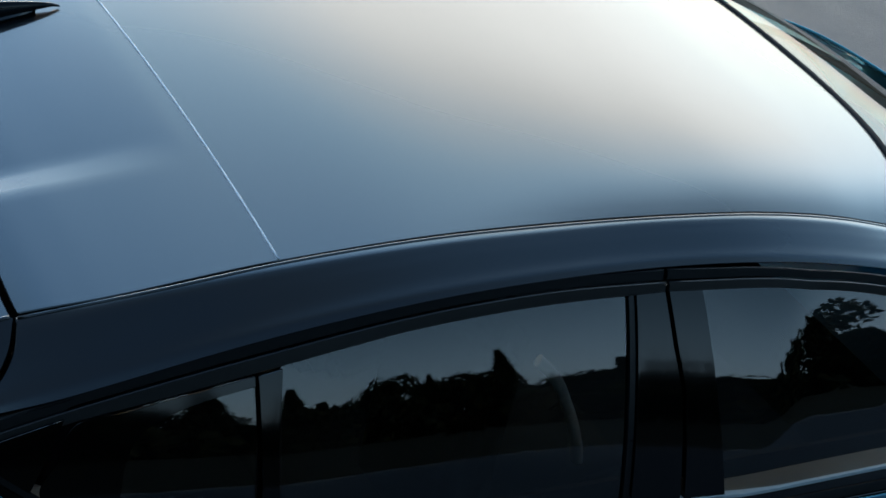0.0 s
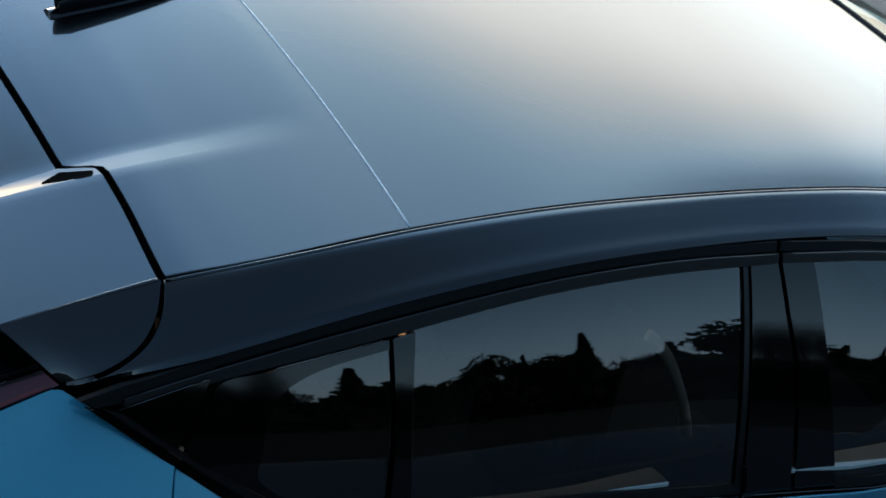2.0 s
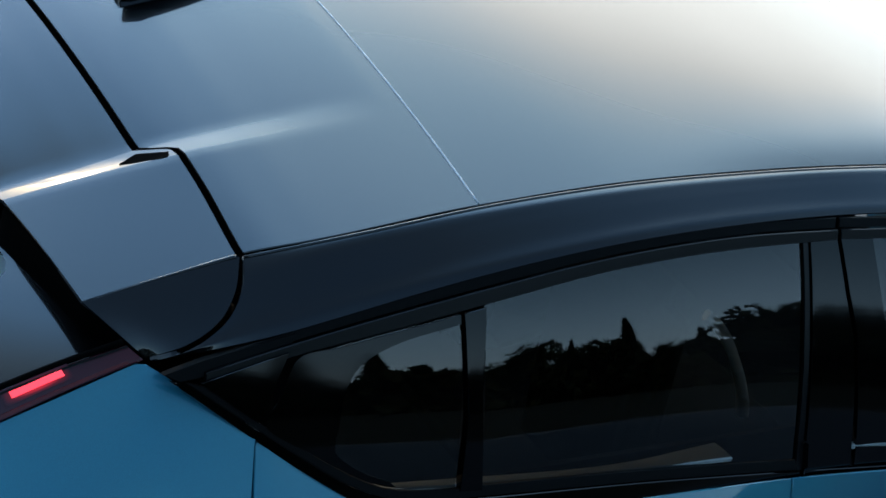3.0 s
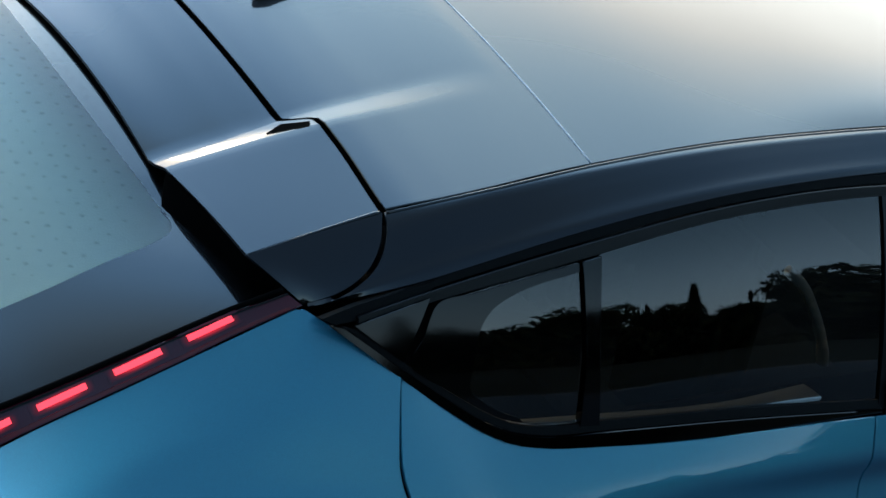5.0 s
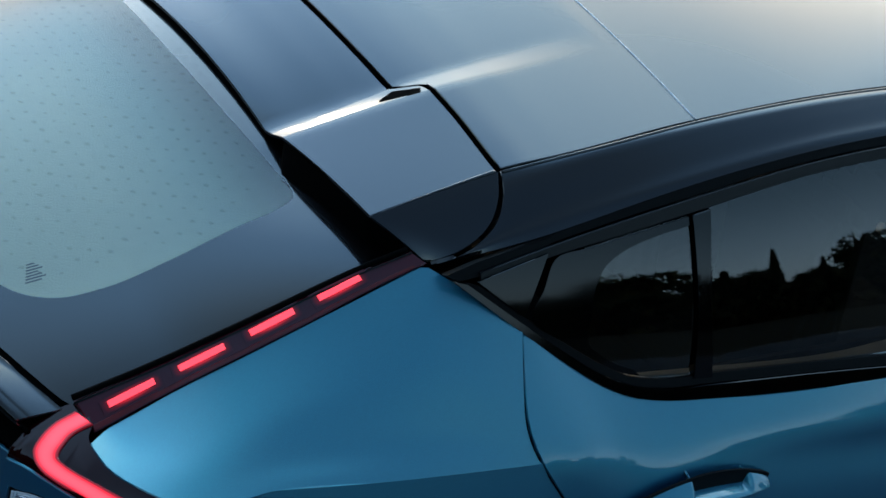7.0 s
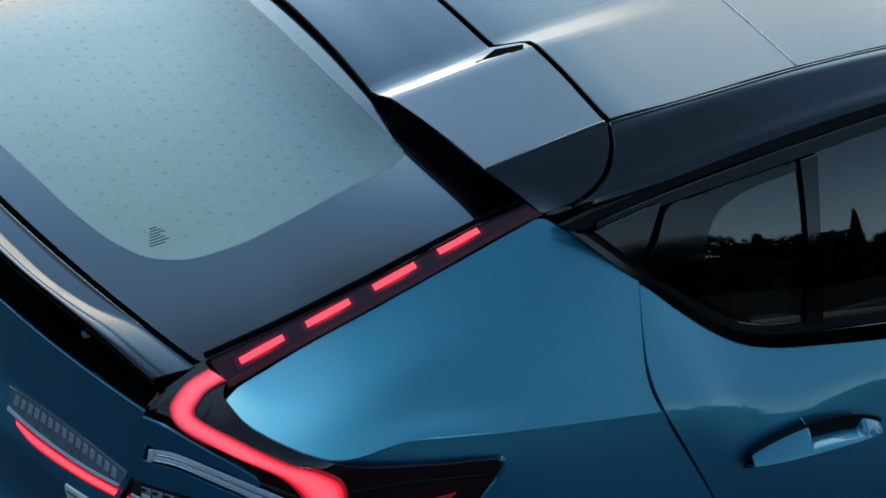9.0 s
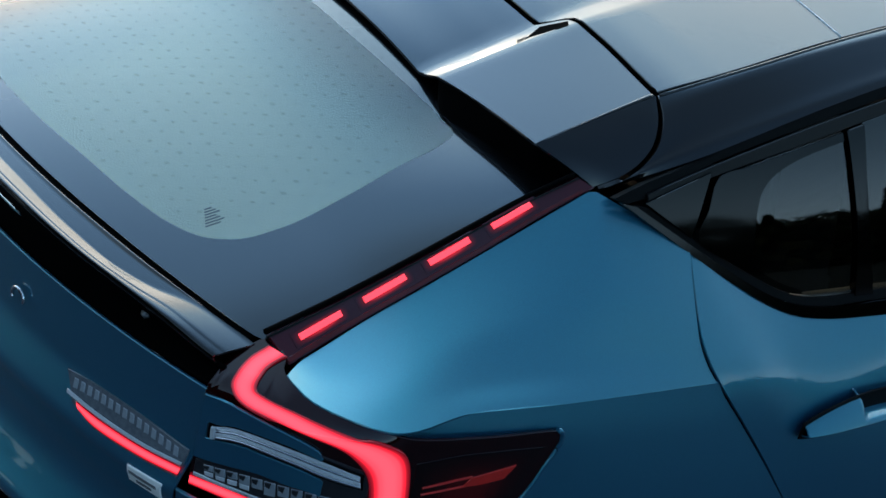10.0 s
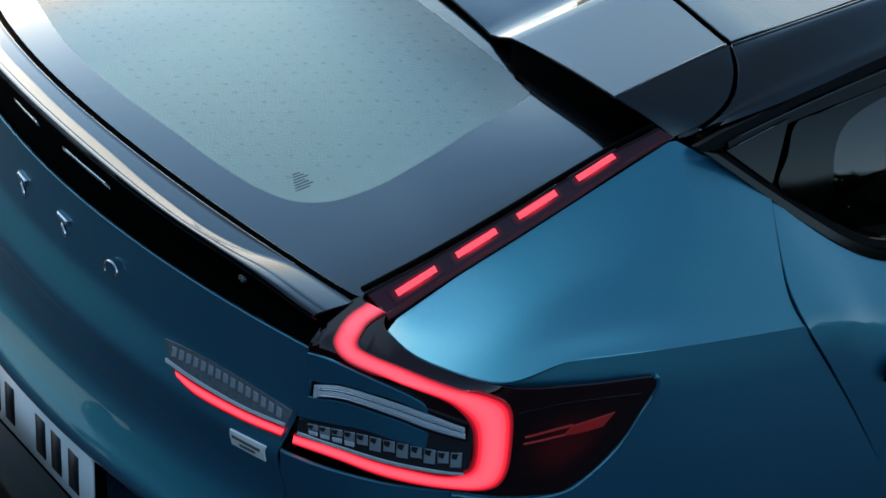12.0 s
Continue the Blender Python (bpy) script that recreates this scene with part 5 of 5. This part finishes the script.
for side in (1, -1):
    s = seat_back(2.08, -side * 0.29, 0.36, -16)
    bpy.context.view_layer.update()
    into = s.matrix_world.inverted()
    arc = [into @ Vector((x, side * y, z)) for x, y, z in ((2.030, -0.490, 1.133), (2.060, -0.512, 1.115), (2.105, -0.545, 1.060), (2.150, -0.575, 0.985), (2.165, -0.583, 0.950))]
    part("belt_guide", tube([tuple(p) for p in arc], 0.015, 10, 30, 0.7), PIPING, s, "pale curved strip at the seat shoulder")
    seat_back(1.10, -side * 0.36, 0.56, -22)

# ---- ground, road and the wood beyond it ----
GRASS = vary(material("dry_grass", (0.03, 0.03, 0.018), 0.95, spec=0.05), 0.6, (0.012, 0.014, 0.008), (0.026, 0.025, 0.016), 0.5, 6)
GRAVEL = vary(material("pale_gravel", (0.10, 0.10, 0.10), 0.95), 8, (0.075, 0.075, 0.075), (0.13, 0.13, 0.125), 0.5, 60)
ASPHALT = vary(material("asphalt", (0.035, 0.035, 0.037), 0.5, spec=0.28), 3, (0.011, 0.013, 0.018), (0.020, 0.022, 0.029), 0.4, 90, (0.48, 0.66))
BARK = vary(material("bark", (0.06, 0.045, 0.035), 0.95), 5, (0.04, 0.03, 0.022), (0.09, 0.07, 0.055), 0.8, 30)
NEEDLE = vary(material("dark_foliage", (0.012, 0.017, 0.009), 0.9, spec=0.05), 1.5, (0.009, 0.013, 0.006), (0.016, 0.022, 0.011))
LEAF = vary(material("leaf_green", (0.016, 0.022, 0.011), 0.9, spec=0.05), 1.5, (0.012, 0.017, 0.008), (0.022, 0.030, 0.015))
g = np.array([[(x, y, -0.02) for y in np.linspace(-1500, 1500, 12)] for x in np.linspace(-1500, 1500, 12)])
tagged(part("ground", sheet(g, 0.0), GRASS), "dry grass field reaching the horizon", "ground", kind="structure")
g = np.array([[(x, y, 0.0) for y in np.linspace(-13.0, 6.0, 10)] for x in np.linspace(-150, 150, 40)])
tagged(part("road", sheet(g, 0.018), ASPHALT), "grey asphalt road under the car", "road", kind="structure")
g = np.array([[(x, y, 0.004) for y in np.linspace(-13.4, -13.0, 4)] for x in np.linspace(-150, 150, 40)])
tagged(part("verge", sheet(g, 0.02), GRAVEL), "pale gravel verge along the road", "verge", kind="structure")


def tree(kind, height, seed):
    """A tapered trunk with limbs and a crown of many small leaf clumps."""
    rnd = random.Random(seed)
    t = new("spruce" if kind == "spruce" else "broadleaf_tree")
    tagged(t, "tall dark spruce in the wood beside the road" if kind == "spruce" else "leafy broadleaf tree in the wood beside the road", "tree", "trees beside the road")
    part("trunk", tube([(0, 0, 0), (0.1, 0.05, height * 0.4), (0.0, 0.0, height * 0.92)], 0.16, 8, 12), BARK, t)
    bm = bmesh.new()
    for k in range(9):
        a, z = rnd.uniform(0, 6.28), height * rnd.uniform(0.3, 0.75)
        r = height * (0.10 if kind == "spruce" else 0.20)
        tip = Vector((math.cos(a) * r, math.sin(a) * r, z + (0.0 if kind == "spruce" else r * 0.6)))
        base = Vector((0, 0, z))
        side = (tip - base).cross(Vector((0, 0, 1))).normalized() * 0.06
        v = [bm.verts.new(p) for p in (base - side, base + side, tip, base + Vector((0, 0, 0.12)))]
        bm.faces.new((v[0], v[1], v[2])), bm.faces.new((v[1], v[3], v[2])), bm.faces.new((v[3], v[0], v[2]))
    me = bpy.data.meshes.new("limbs")
    bm.to_mesh(me), bm.free()
    part("limbs", me, BARK, t)
    bm = bmesh.new()
    lobes = [(rnd.uniform(-0.16, 0.16) * height, rnd.uniform(-0.16, 0.16) * height, height * rnd.uniform(0.28, 0.85), height * rnd.uniform(0.12, 0.21)) for _ in range(11)]
    for k in range(2600):
        if kind == "spruce":
            z = height * (0.05 + 0.95 * rnd.random() ** 1.3)
            r = height * 0.25 * (1.02 - z / height) * (0.55 + 0.45 * math.sin(z * 5.0) ** 2) * rnd.uniform(0.5, 1.1)
            a = rnd.uniform(0, 6.28)
            c, size = Vector((math.cos(a) * r, math.sin(a) * r, z - r * 0.3)), height * 0.021
        else:
            lx, ly, lz, lr = rnd.choice(lobes)
            d = Vector((rnd.gauss(0, 1), rnd.gauss(0, 1), rnd.gauss(0, 0.8))).normalized() * lr * rnd.uniform(0.6, 1.05)
            c, size = Vector((lx, ly, lz)) + d, height * 0.020
        q = Euler((rnd.uniform(0, 6), rnd.uniform(0, 6), rnd.uniform(0, 6))).to_matrix()
        v = [bm.verts.new(c + q @ Vector(p) * size) for p in ((-1, -0.6, 0), (1, -0.5, 0.2), (0.7, 0.8, -0.2), (-0.8, 0.6, 0.3))]
        bm.faces.new(v)
    me = bpy.data.meshes.new("crown")
    bm.to_mesh(me), bm.free()
    part("crown", me, NEEDLE if kind == "spruce" else LEAF, t)
    return t


kinds = [tree("spruce", 13.0, 1), tree("broadleaf", 9.5, 2), tree("broadleaf", 11.0, 3), tree("spruce", 10.0, 4)]
rnd = random.Random(11)
spots = [(a + rnd.uniform(-2.2, 2.2), 112 + rnd.uniform(-10, 16)) for a in np.arange(-175, 0, 3.0)] + [(a + rnd.uniform(-2.2, 2.2), 140 + rnd.uniform(-8, 20)) for a in np.arange(-176, 0, 3.4)]
spots += [(a + rnd.uniform(-2, 2), 40 + rnd.uniform(-4, 6)) for a in np.arange(160, 215, 3.0)]
spots += [(a + rnd.uniform(-2, 2), 70 + rnd.uniform(-6, 12)) for a in np.arange(150, 186, 4.0)]
for k, (a, r) in enumerate(spots):
    base = kinds[k % 4 if k < 4 else rnd.choice((0, 1, 1, 2, 2, 3))]
    m4 = Matrix.Translation((r * math.cos(radians(a)), r * math.sin(radians(a)), -0.03)) @ Matrix.Rotation(rnd.uniform(0, 6.28), 4, "Z") @ Matrix.Scale(rnd.uniform(0.8, 1.15) * (1.22 if r > 100 else 1.8), 4)
    if k < 4:
        kinds[k].matrix_world = m4
    else:
        copy_thing(base, m4)

# undergrowth below the trees
bm = bmesh.new()
for k in range(34000):
    a, r = radians(rnd.uniform(-200, 4)), 100 + rnd.random() * 40
    z = (rnd.random() ** 1.4) * (8.2 + 1.8 * math.sin(a * 23) + 1.2 * math.sin(a * 51))
    c = Vector((r * math.cos(a), r * math.sin(a), max(0.1, z)))
    q = Euler((rnd.uniform(0, 6), rnd.uniform(0, 6), rnd.uniform(0, 6))).to_matrix()
    bm.faces.new([bm.verts.new(c + q @ Vector(p) * 1.0) for p in ((-1, -0.6, 0), (1, -0.5, 0.2), (0.7, 0.8, -0.2), (-0.8, 0.6, 0.3))])
me = bpy.data.meshes.new("undergrowth")
bm.to_mesh(me), bm.free()
tagged(part("undergrowth", me, NEEDLE), "dark tangled undergrowth below the trees", "bushes", kind="stuff")
